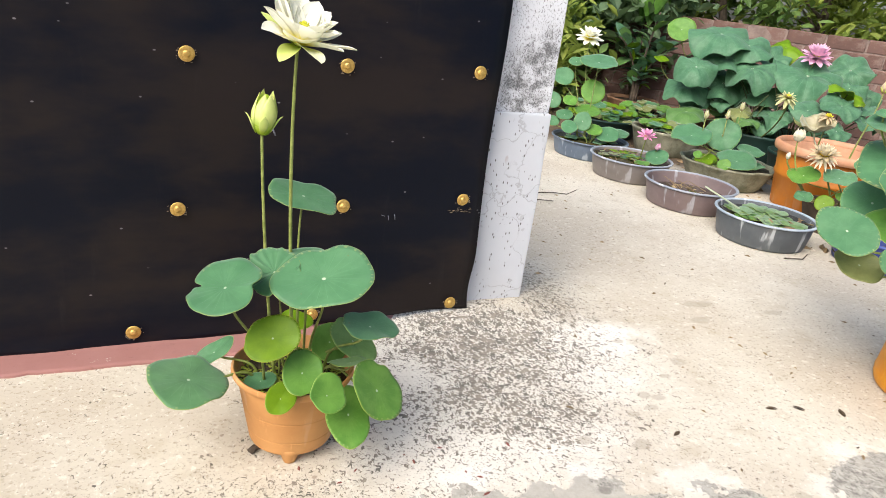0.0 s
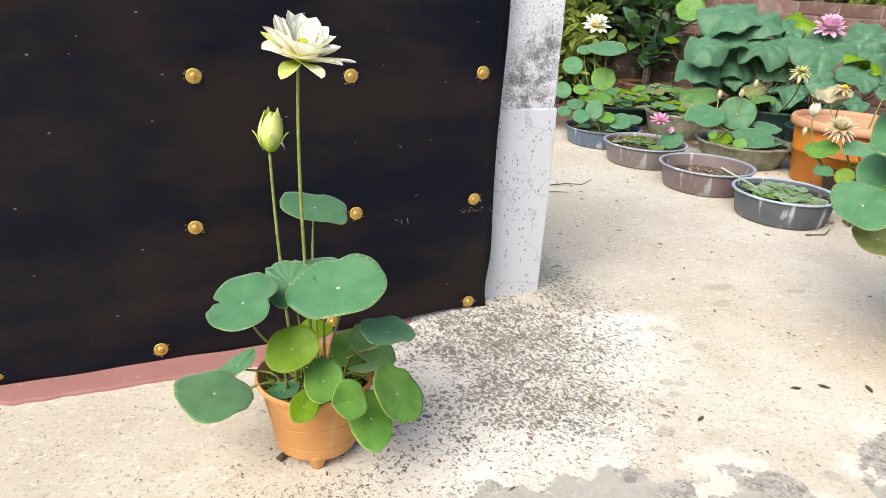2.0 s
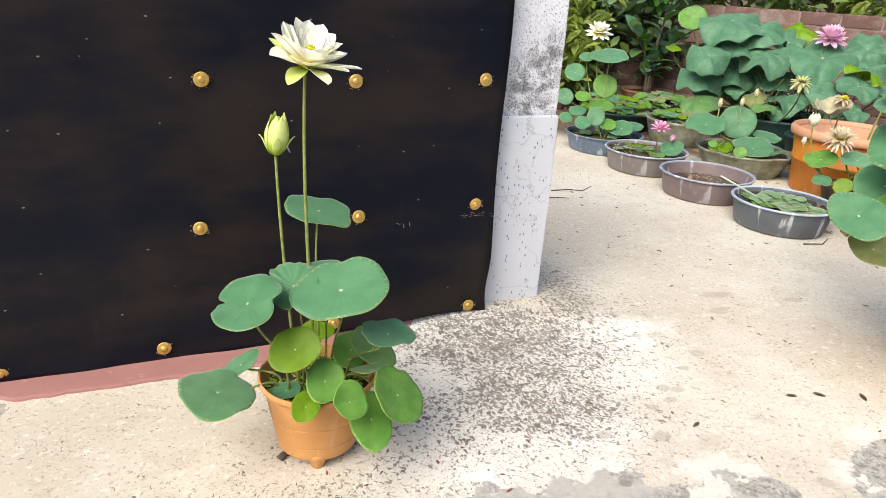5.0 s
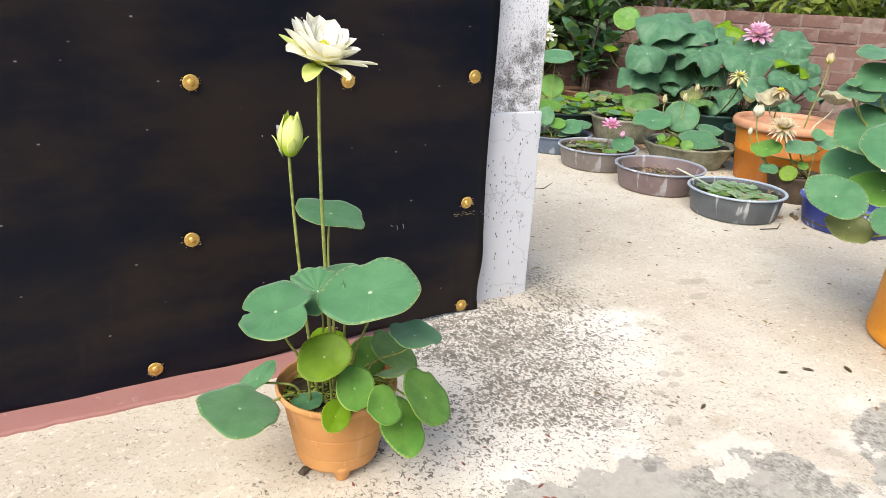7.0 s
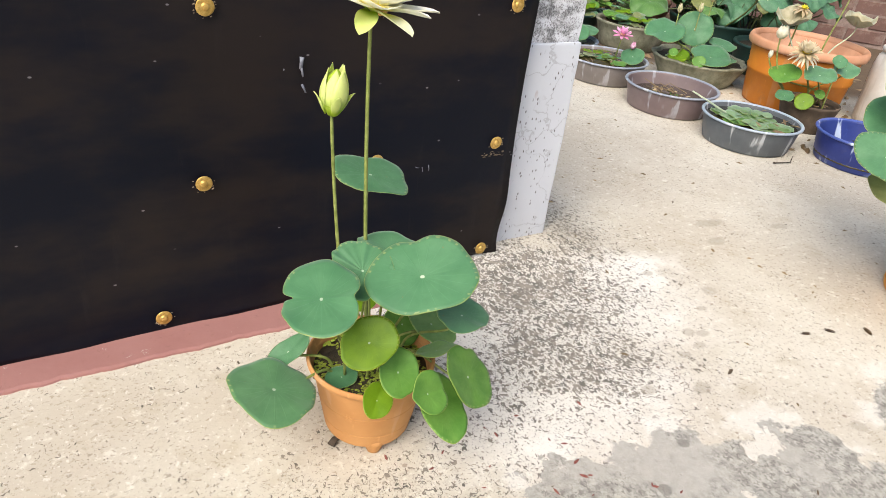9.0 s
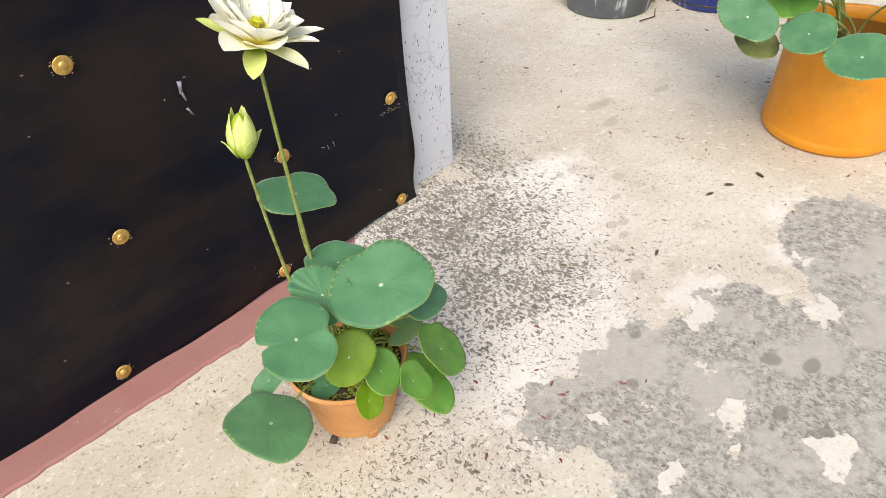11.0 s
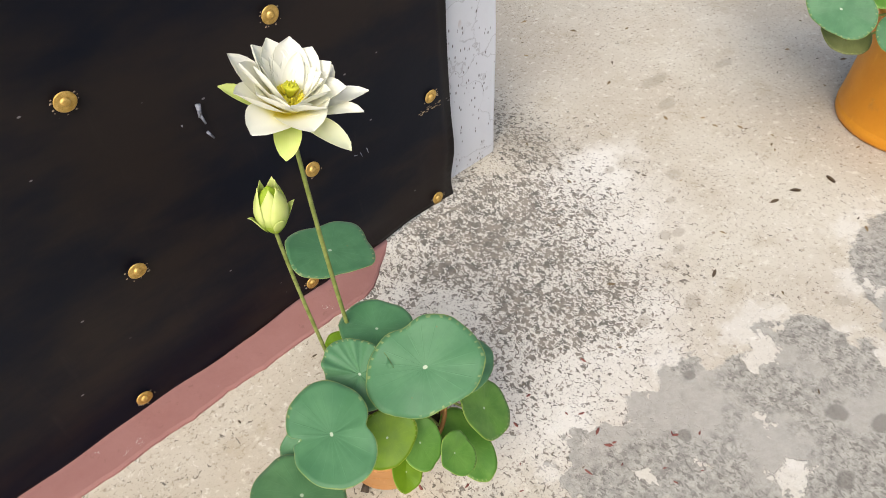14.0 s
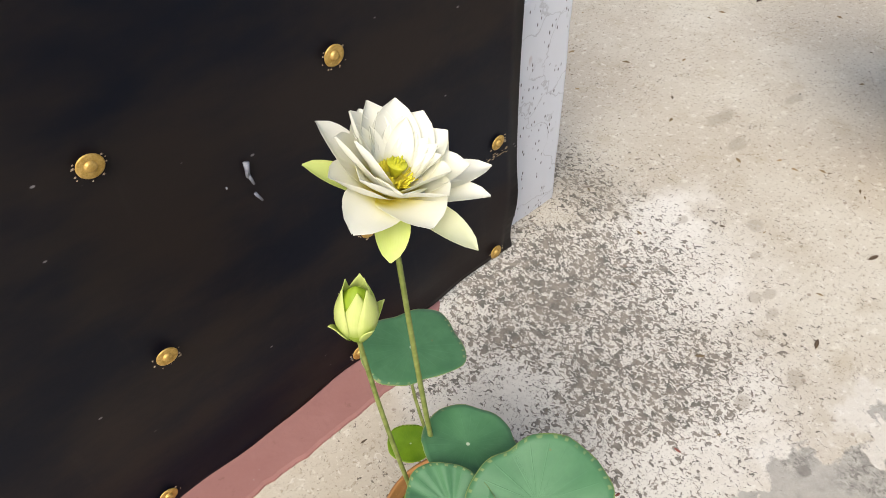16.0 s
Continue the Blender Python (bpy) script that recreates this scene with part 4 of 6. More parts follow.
def grid_box(name, x0, x1, y0, y1, z0, z1, mat, parent=None, d=0.03, amp=0.003, seed=1, bevel=0.008):
    """A box with slightly uneven plastered faces and rounded edges."""
    bm = bmesh.new()
    bmesh.ops.create_cube(bm, size=1.0)
    for v in bm.verts:
        v.co = Vector((x0 + (v.co.x + 0.5) * (x1 - x0), y0 + (v.co.y + 0.5) * (y1 - y0), z0 + (v.co.z + 0.5) * (z1 - z0)))
    bmesh.ops.bevel(bm, geom=bm.edges[:], offset=bevel, segments=2, profile=0.6, affect="EDGES")
    n = max(1, int((z1 - z0) / d))
    for i in range(1, n):
        z = z0 + (z1 - z0) * i / n
        bmesh.ops.bisect_plane(bm, geom=bm.verts[:] + bm.edges[:] + bm.faces[:], plane_co=(0, 0, z), plane_no=(0, 0, 1))
    n = max(1, int((x1 - x0) / d))
    for i in range(1, n):
        x = x0 + (x1 - x0) * i / n
        bmesh.ops.bisect_plane(bm, geom=bm.verts[:] + bm.edges[:] + bm.faces[:], plane_co=(x, 0, 0), plane_no=(1, 0, 0))
    for v in bm.verts:
        q = noise.noise_vector(v.co * 9 + Vector((seed, 0, 0)))
        v.co += Vector((q.x * amp, q.y * amp, 0))
    verts = [v.co.copy() for v in bm.verts]
    bm.verts.index_update()
    faces = [tuple(v.index for v in f.verts) for f in bm.faces]
    bm.free()
    return mesh(name, verts, faces, mat, parent, smooth=False)


pillar = thing("pillar_1", (1.09, 2.13, 0), "whitewashed gate pillar, pitted and mouldy above, cracked smooth plaster below", "pillar")
pillar["kind"] = "structure"
grid_box("upper_plaster", 0.930, 1.226, 2.066, 2.300, 0.735, 2.25, M_PIL_UP, pillar, 0.05, 0.004, 1)
grid_box("lower_plaster", 0.930, 1.234, 2.056, 2.305, -0.02, 0.742, M_PIL_LOW, pillar, 0.035, 0.004, 2)


def red_threshold():
    """The painted cement threshold under the gate, with a crumbling front edge."""
    n, verts, faces = 120, [], []
    rnd = random.Random(4)
    for i in range(n + 1):
        x = -1.9 + 2.62 * i / n
        y = 1.884 + 0.006 * noise.noise((x * 9, 0, 0)) + 0.007 * noise.noise((x * 37, 2, 0))
        y += 0.12 * smooth01((x - 0.50) / 0.24)
        y += 0.05 * smooth01((-0.50 - x) / 0.12) + 0.012 * noise.noise((x * 20, 5, 0)) * smooth01((-0.35 - x) / 0.2)
        y = min(y, 2.03)
        verts += [(x, y, -0.01), (x, y + 0.002, 0.006), (x, y + 0.010, 0.0095), (x, max(2.04, y + 0.02), 0.0125), (x, max(2.05, y + 0.03), -0.01)]
    for i in range(n):
        for k in range(4):
            p = i * 5 + k
            faces.append((p, p + 5, p + 6, p + 1))
    faces += [(0, 1, 2, 3, 4), tuple(n * 5 + k for k in (4, 3, 2, 1, 0))]
    return tagged(mesh("threshold_1", verts, faces, M_RED, None, "", None, False), "chipped red oxide painted cement threshold under the gate", "threshold", kind="structure")


red_threshold()

# added unseen wall closes the yard behind the viewer and blues the sheet's reflections
hw = grid_box("unseen_wall_south", -6.0, 6.0, -3.35, -3.1, -0.02, 2.6, M_UNSEEN_WALL, None, 1.0, 0.0, 3)
tagged(hw, "added unseen blue-grey wall closing the yard, tints the sheet's reflections", "wall", kind="structure")


def garden_wall():
    nrm, along = Vector((0.75, 0.66, 0)).normalized(), Vector((-0.66, 0.75, 0)).normalized()
    d, bl, bh, bd, rows, cols = 7.95, 0.36, 0.133, 0.20, 8, 25
    o = nrm * d
    ob = new("wall_north")
    ob.location = o
    tagged(ob, "low weathered red brick garden wall behind the pots", "wall", kind="structure")
    ang = math.degrees(math.atan2(along.y, along.x))
    ob.rotation_euler = (0, 0, radians(ang))
    # mortar core, in the wall's own axes: x along, y towards the yard negative
    v = [(x, y, z) for x in (-4.0, 5.0) for y in (-0.085, 0.085) for z in (-0.05, rows * bh - 0.012 + 0.03)]
    f = [(0, 1, 3, 2), (4, 6, 7, 5), (0, 4, 5, 1), (2, 3, 7, 6), (0, 2, 6, 4), (1, 5, 7, 3)]
    me = bpy.data.meshes.new("mortar")
    me.from_pydata(v, [], f)
    me.materials.append(M_MORTAR)
    core = new("mortar", me)
    core.parent = ob
    kinds = []
    for k in range(5):
        bm = bmesh.new()
        bmesh.ops.create_cube(bm, size=1.0)
        rnd = random.Random(40 + k)
        for q in bm.verts:
            q.co = Vector((q.co.x * (bl - 0.014), q.co.y * (bd - 0.018), q.co.z * (bh - 0.014)))
        bmesh.ops.bevel(bm, geom=bm.edges[:], offset=0.007, segments=1, affect="EDGES")
        for q in bm.verts:
            q.co += Vector((rnd.uniform(-1, 1), rnd.uniform(-1, 1), rnd.uniform(-1, 1))) * 0.0035
        me = bpy.data.meshes.new("brick")
        bm.to_mesh(me)
        bm.free()
        me.materials.append(M_BRICK)
        kinds.append(me)
    rnd = random.Random(12)
    for j in range(rows):
        for i in range(cols):
            b = new("brick", rnd.choice(kinds))
            b.parent = ob
            b.location = (-3.9 + bl * (i + 0.5 * (j % 2)), rnd.uniform(-0.006, 0.006), 0.03 + bh * (j + 0.5))
            b.rotation_euler = (0, rnd.uniform(-0.01, 0.01), rnd.uniform(-0.012, 0.012))
    return ob



# ---- the lotus in the tan pot ----


def three_foot_pot(parent, cx, cy):
    def wob(a, h):
        return 1.0
    prof = [(0.085, 0.030), (0.0985, 0.0303), (0.1015, 0.032), (0.1030, 0.036), (0.1036, 0.040)]
    for z, g in ((0.055, 0), (0.066, 0), (0.0685, 0), (0.070, 1), (0.0715, 0), (0.074, 0), (0.09, 0), (0.11, 0), (0.127, 0), (0.1295, 0), (0.131, 1), (0.1325, 0), (0.135, 0), (0.155, 0), (0.18, 0), (0.200, 0), (0.2045, 0)):
        prof.append((0.1036 + (z - 0.040) * 0.180 - 0.0026 * g, z))
    prof += [(0.1345, 0.2055), (0.1400, 0.2070), (0.1435, 0.2095), (0.1465, 0.2150), (0.1470, 0.2200), (0.1455, 0.2255), (0.1420, 0.2275), (0.1395, 0.2255), (0.1380, 0.2200), (0.1340, 0.2050), (0.128, 0.180), (0.115, 0.135)]
    mesh("pot", *revolve(prof, (cx, cy, 0), 64, wob), M_POT, parent)
    for k in range(3):
        a = radians(-103 + 120 * k)
        v, f = revolve([(0.0115, 0.0), (0.0155, 0.0015), (0.0180, 0.008), (0.0225, 0.022), (0.0275, 0.034), (0.0280, 0.044), (0.020, 0.050)], (cx + 0.0785 * math.cos(a), cy + 0.0785 * math.sin(a), 0), 18)
        mesh("foot", v, f, M_POT, parent)


def duckweed(parent, cx, cy, z, r, count, seed):
    rnd = random.Random(seed)
    v, f = [], []
    for _ in range(count):
        a = rnd.uniform(0, 6.283)
        d = r * math.sqrt(rnd.random())
        if noise.noise((d * math.cos(a) * 22, d * math.sin(a) * 22, seed)) < -0.12:
            continue
        x, y, s = cx + d * math.cos(a), cy + d * math.sin(a), rnd.uniform(0.0022, 0.0050)
        t, tz = rnd.uniform(0, 3), z + rnd.uniform(0.001, 0.005)
        o = len(v)
        for k in range(6):
            v.append((x + s * math.cos(t + k * 1.047), y + s * 0.75 * math.sin(t + k * 1.047), tz + rnd.uniform(-0.001, 0.001)))
        v.append((x, y, tz + 0.0015))
        f += [(o + k, o + (k + 1) % 6, o + 6) for k in range(6)]
    ob = mesh("duckweed", v, f, M_MOSS, parent, "small yellow green floating weed")
    ob["kind"] = "stuff"


def potted_lotus():
    cx, cy = 0.233, 1.450
    p = thing("potted_lotus", (cx, cy, 0), "cream-flowered lotus with a bud in a tan three-footed plastic pot", "potted plant")
    three_foot_pot(p, cx, cy)
    mesh("soil", *revolve([(0.05, 0.13), (0.126, 0.175), (0.130, 0.188), (0.1, 0.193), (0.03, 0.1925)], (cx, cy, 0), 40), M_SOIL, p)
    duckweed(p, cx, cy, 0.193, 0.128, 1500, 6)
    # centre, lean, two radii, turn, material, extras
    leaves = [
        ((0.255, 1.303, 0.520), -0.343, -0.364, 0.088, 0.112, 1.22, M_LEAF, dict(wave=0.045, cup=0.03, segs=72, lobes=((0.05, -0.07, 0.16), (3.24, -0.10, 0.28))), (0.262, 1.44)),
        ((0.058, 1.326, 0.502), -0.286, -0.113, 0.099, 0.076, -1.723, M_LEAF, dict(notch=4.32, deep=0.30, tear=0.06, wave=0.05, segs=120, lobes=((1.18, -0.15, 0.17), (4.32, -0.10, 0.35))), (0.16, 1.43)),
        ((0.167, 1.385, 0.503), -0.436, -0.349, 0.058, 0.077, 0.095, M_LEAF, dict(wave=0.10, pleat=0.045, segs=90), (0.20, 1.46)),
        ((0.154, 1.310, 0.382), -0.370, -0.753, 0.062, 0.052, -0.03, M_LEAF_Y, dict(wave=0.03), (0.205, 1.41)),
        ((0.218, 1.296, 0.296), 0.029, -0.757, 0.056, 0.044, 1.142, M_LEAF_F, dict(cup=0.12), (0.235, 1.42)),
        ((0.262, 1.243, 0.266), 0.262, -0.835, 0.042, 0.045, 0.19, M_LEAF_F, dict(fold=0.5, segs=56), (0.25, 1.41)),
        ((0.172, 1.293, 0.238), 0.087, -0.709, 0.042, 0.032, 0.96, M_LEAF_Y, dict(fold=0.15), (0.20, 1.39)),
        ((0.322, 1.268, 0.190), 0.028, -0.305, 0.086, 0.053, 1.382, M_LEAF_F, dict(cup=-0.04), (0.29, 1.43)),
        ((0.393, 1.286, 0.232), 0.639, -0.845, 0.069, 0.078, 1.411, M_LEAF_F, dict(wave=0.04, segs=60, lobes=((0.3, -0.10, 0.16),)), (0.315, 1.45)),
        ((0.373, 1.317, 0.386), 0.301, -0.190, 0.075, 0.053, 0.348, M_LEAF, dict(wave=0.06), (0.310, 1.46)),
        ((0.052, 1.497, 0.250), -0.88, -0.45, 0.061, 0.028, -0.16, M_LEAF, dict(wave=0.05), (0.15, 1.48)),
        ((-0.010, 1.400, 0.246), 0.182, -0.015, 0.088, 0.097, -0.076, M_LEAF_SHINE, dict(wave=0.05, cup=-0.04, segs=60, lobes=((2.5, 0.13, 0.45), (4.6, 0.06, 0.5))), (0.14, 1.45)),
        ((0.268, 1.580, 0.611), 0.128, -0.315, 0.082, 0.060, -0.285, M_LEAF, dict(wave=0.04, cup=0.0, segs=60, square=0.85, lobes=((1.57, -0.05, 0.2), (4.71, -0.06, 0.2))), (0.250, 1.50)),
        ((0.258, 1.447, 0.497), 0.05, -0.02, 0.066, 0.076, 0.7, M_LEAF, dict(wave=0.05), (0.265, 1.49)),
        ((0.331, 1.492, 0.250), 0.0, -1.30, 0.050, 0.052, 0.4, M_LEAF_F, {}, (0.29, 1.50)),
        # this leaf's lit underside is put into its lighter green
        ((0.370, 1.425, 0.287), 0.30, -0.80, 0.070, 0.046, -0.7, M_LEAF_L, dict(wave=0.05), (0.305, 1.49)),
        ((0.345, 1.355, 0.272), 0.10, 0.25, 0.060, 0.030, 0.2, M_LEAF_L, dict(wave=0.05), (0.30, 1.44)),
        ((0.272, 1.625, 0.248), -0.045, -0.194, 0.046, 0.040, -0.63, M_LEAF_Y, {}, (0.255, 1.54)),
        ((0.150, 1.425, 0.203), -0.05, -0.10, 0.040, 0.032, 0.3, M_LEAF, {}, (0.20, 1.42)),
    ]
    for i, (c, nx, ny, ra, rb, ang, mat, extra, foot) in enumerate(leaves):
        leaf(p, c, nx, ny, ra, rb, ang, mat, 100 + i, **extra)
        stalk(p, (*foot, 0.188), c, nx, ny, M_STALK, 0.0036 if ra > 0.06 else 0.0028)
    axis = (0.26, -0.16, 1.0)
    w = Vector(axis).normalized()
    # flower and its stalk
    c = Vector((0.240, 1.537, 0.996))
    base = c - w * 0.036
    mesh("flower_stalk", *tube(bend((0.235, 1.475, 0.188), (0.226, 1.50, 0.45), (0.210, 1.498, 0.72), tuple(base), 18), 0.0046, 0.0036, 10), M_STALK, p)
    head = seed_head(p, c + w * 0.012, axis, 0.0120, 0.017, M_POD, "flower")
    # petals: bearing, length, half width, rise at foot and tip, material, lift, cup
    petals = [
        (64, 0.078, 0.021, 0, -42, M_PETAL_C, 0.0, 0.25), (110, 0.118, 0.027, 14, -6, M_PETAL_L, 0.001, 0.25), (-28, 0.100, 0.021, 18, 18, M_PETAL_C, 0.0, 0.3),
        (166, 0.122, 0.028, 20, 18, M_PETAL, 0.003, 0.3), (140, 0.110, 0.028, 22, 14, M_PETAL, 0.004, 0.3), (-46, 0.112, 0.032, 28, 42, M_PETAL, 0.003, 0.3),
        (4, 0.098, 0.036, 26, 34, M_PETAL, 0.004, 0.4), (34, 0.098, 0.034, 16, 2, M_PETAL, 0.005, 0.3), (84, 0.088, 0.040, 20, 16, M_PETAL, 0.005, 0.35),
        (200, 0.100, 0.032, 24, 36, M_PETAL, 0.004, 0.35), (236, 0.100, 0.034, 28, 42, M_PETAL, 0.004, 0.35), (272, 0.100, 0.034, 30, 44, M_PETAL, 0.004, 0.35),
        (-20, 0.100, 0.035, 40, 52, M_PETAL, 0.006, 0.4), (22, 0.084, 0.035, 38, 40, M_PETAL, 0.007, 0.4), (106, 0.082, 0.035, 34, 36, M_PETAL, 0.007, 0.4), (150, 0.092, 0.033, 34, 40, M_PETAL, 0.007, 0.4),
        (186, 0.092, 0.031, 42, 54, M_PETAL, 0.008, 0.45), (216, 0.096, 0.032, 48, 62, M_PETAL, 0.008, 0.45), (250, 0.102, 0.032, 52, 66, M_PETAL, 0.008, 0.45), (284, 0.102, 0.032, 50, 64, M_PETAL, 0.008, 0.45),
        (-46, 0.102, 0.031, 48, 62, M_PETAL, 0.009, 0.45), (-12, 0.086, 0.030, 48, 60, M_PETAL, 0.010, 0.45), (62, 0.070, 0.034, 38, 40, M_PETAL, 0.009, 0.45), (130, 0.076, 0.028, 42, 48, M_PETAL, 0.010, 0.45),
    ]
    rnd = random.Random(31)
    for k in range(12):
        petals.append((160 + 15.5 * k + rnd.uniform(-7, 7), rnd.uniform(0.066, 0.088), rnd.uniform(0.012, 0.020), rnd.uniform(44, 54), rnd.uniform(54, 70), M_PETAL, 0.012, 0.5))
    for k, (deg, length, half, e0, e1, mat, lift, cup) in enumerate(petals):
        petal(head, base, axis, radians(deg), length, half, e0, e1, mat, cup=cup, r0=0.005, lift=lift, seed=k * 7, rows=10, cols=8)
    stamens(head, c - w * 0.004, axis, 0.012, 0.017, 90, M_STAMEN)
    # bud
    mesh("bud_stalk", *tube(bend((0.19, 1.465, 0.188), (0.175, 1.50, 0.35), (0.164, 1.535, 0.58), (0.161, 1.549, 0.768), 16), 0.0042, 0.0034, 9), M_STALK, p)
    bud_petals(p, (0.161, 1.549, 0.766), (0.10, -0.02, 1), 0.098, 0.0285, (M_BUD_L, M_BUD_L, M_PETAL_C), 3)


potted_lotus()

# ---- orange bucket with a tall lotus ----


def deep_bucket():
    cx, cy = 2.432, 1.120
    p = thing("lotus_bucket", (cx, cy, 0), "tall lotus growing in a smooth orange plastic bucket", "potted plant")
    prof = [(0.225, 0.002), (0.243, 0.006), (0.249, 0.020), (0.2505, 0.045), (0.2480, 0.048), (0.2490, 0.055), (0.244, 0.12), (0.238, 0.25), (0.235, 0.34), (0.2355, 0.39), (0.247, 0.395), (0.250, 0.405), (0.247, 0.415), (0.238, 0.416), (0.229, 0.410), (0.226, 0.37), (0.226, 0.33)]
    mesh("bucket", *revolve(prof, (cx, cy, 0), 72), M_ORANGE, p)
    mesh("water", *revolve([(0.18, 0.355), (0.2285, 0.358), (0.2285, 0.366), (0.05, 0.366)], (cx, cy, 0), 40), M_WATER, p)
    rows = [
        ((1.896, 1.332, 0.564), -0.95, -0.27, 0.072, 0.107, -0.30, M_LEAF, 0.04),
        ((1.984, 1.313, 0.452), -0.75, -0.53, 0.077, 0.056, -1.46, M_LEAF_D, 0.05),
        ((2.274, 1.449, 0.748), -0.58, -0.29, 0.165, 0.145, -0.59, M_LEAF, 0.05),
        ((2.130, 1.260, 0.733), -0.55, -0.16, 0.153, 0.153, -1.85, M_LEAF, 0.05),
        ((2.262, 1.520, 0.585), -0.63, -0.38, 0.110, 0.100, 0.80, M_LEAF, 0.05),
        ((1.972, 1.155, 0.527), -0.62, -0.12, 0.082, 0.086, -1.40, M_LEAF, 0.05),
        ((1.985, 0.985, 0.490), -0.45, -0.12, 0.100, 0.110, 0.4, M_LEAF, 0.06),
        ((2.120, 1.310, 0.570), -0.35, -0.25, 0.100, 0.110, 0.2, M_LEAF_F, 0.05),
        ((2.36, 0.98, 0.66), 0.10, -0.15, 0.15, 0.14, 0.4, M_LEAF, 0.06),
    ]
    for i, (c, nx, ny, ra, rb, ang, mat, wv) in enumerate(rows):
        leaf(p, c, nx, ny, ra, rb, ang, mat, 300 + i, wave=wv, cup=0.03)
        stalk(p, (cx - 0.10 + 0.02 * (i % 5), cy + 0.02 * (i % 4), 0.36), c, nx, ny, M_STALK, 0.0045)
    for i, (x, y, z, nx, ny, r) in enumerate(BK_UP):
        leaf(p, (x, y, z), nx, ny, r, r * 0.92, 0.3 * i, M_LEAF, 330 + i, wave=0.06, cup=0.05)
        stalk(p, (cx + 0.02 * i, cy + 0.08, 0.36), (x, y, z), nx, ny, M_STALK, 0.0045)
    mesh("flower_stalk", *tube(bend((cx, cy + 0.1, 0.36), (cx, cy + 0.2, 0.6), (2.49, 1.49, 0.8), (2.501, 1.513, 1.0)), 0.006, 0.005, 7), M_STALK, p)
    blossom(p, (2.50, 1.512, 1.03), (-0.3, -0.2, 1), 0.085, [(8, 0.95, 0.24, 5, 15, M_PETAL, 0.05, 0.06, 0), (8, 0.9, 0.22, 30, 42, M_PETAL, 0.05, 0.1, 0.4), (10, 0.75, 0.16, 50, 64, M_PETAL, 0.05, 0.14, 0.2)], M_POD, M_STAMEN, 0.14, 23)


deep_bucket()

# ---- tubs in a row ----


def tub(cx, cy, r, h, body, rim, label, fill, water=0.74, name="water_tub", foot=0.86):
    p = thing(name, (cx, cy, 0), label, "tub", "tubs along the yard's edge")
    f = r * foot
    prof = [(f * 0.93, 0.0), (f * 0.985, 0.004), (f, 0.016), (f + (r * 0.955 - f) * 0.5, h * 0.5), (r * 0.950, h * 0.93), (r * 0.945, h * 0.955), (r * 0.930, h * 0.95), (r * 0.925, h * 0.90), (f * 0.965, h * 0.35), (f * 0.94, 0.02)]
    mesh("body", *revolve(prof, (cx, cy, 0), 56), body, p)
    prof = [(r * 0.935, h * 0.945), (r * 0.951, h * 0.925), (r * 0.985, h * 0.925), (r, h * 0.945), (r * 1.002, h * 0.975), (r * 0.99, h), (r * 0.965, h * 1.005), (r * 0.94, h * 0.985)]
    v, fc = revolve(prof, (cx, cy, 0), 56)
    mesh("rim", v, fc[:-2] + [((len(prof) - 1) * 56 + i, (len(prof) - 1) * 56 + (i + 1) % 56, (i + 1) % 56, i) for i in range(56)], rim, p)
    if fill:
        rw = f + (r * 0.93 - f) * water
        mesh("water", *revolve([(rw * 0.9, h * water - 0.012), (rw, h * water - 0.010), (rw, h * water), (rw * 0.05, h * water)], (cx, cy, 0), 40), fill, p)
    return p


def pads(p, cx, cy, z, r, count, seed, mats, lo=0.035, hi=0.07, name="lily_pad", lift=0.0):
    rnd = random.Random(seed)
    for i in range(count):
        s = rnd.uniform(lo, hi)
        a, d = rnd.uniform(0, 6.283), (r - s) * math.sqrt(rnd.random())
        leaf(p, (cx + d * math.cos(a), cy + d * math.sin(a), z + 0.003 + 0.0025 * (i % 5) + lift * rnd.random()), rnd.uniform(-0.12, 0.12) - lift * 3 * rnd.random(), rnd.uniform(-0.12, 0.12) - lift * 4 * rnd.random(), s, s * rnd.uniform(0.7, 0.95), rnd.uniform(0, 3), rnd.choice(mats), seed * 50 + i,
             notch=rnd.uniform(0, 6), deep=0.7, rings=4, segs=22, name=name, wave=0.05, cup=0.08)


def litter_in(p, cx, cy, z, r, count, seed, mat=None, size=(0.02, 0.06)):
    rnd = random.Random(seed)
    v, f = [], []
    for _ in range(count):
        a, d = rnd.uniform(0, 6.283), r * math.sqrt(rnd.random())
        c = Vector((cx + d * math.cos(a), cy + d * math.sin(a), z + rnd.uniform(0.004, 0.02)))
        q = Euler((rnd.uniform(-0.5, 0.5), rnd.uniform(-0.5, 0.5), rnd.uniform(0, 6.28))).to_matrix()
        s = rnd.uniform(*size)
        o = len(v)
        for x, y, w in ((-1, 0, 0), (-0.3, 0.28, 0.10), (0.4, 0.24, 0.12), (1, 0, 0.05), (0.4, -0.26, 0.1), (-0.3, -0.28, 0.12), (0, 0, -0.02)):
            v.append(c + q @ Vector((x * s, y * s, w * s)))
        f += [(o + k, o + (k + 1) % 6, o + 6) for k in range(6)]
    ob = mesh("plant_litter", v, f, mat or M_LITTER, p, "scraps of dead leaves")
    ob["kind"] = "stuff"


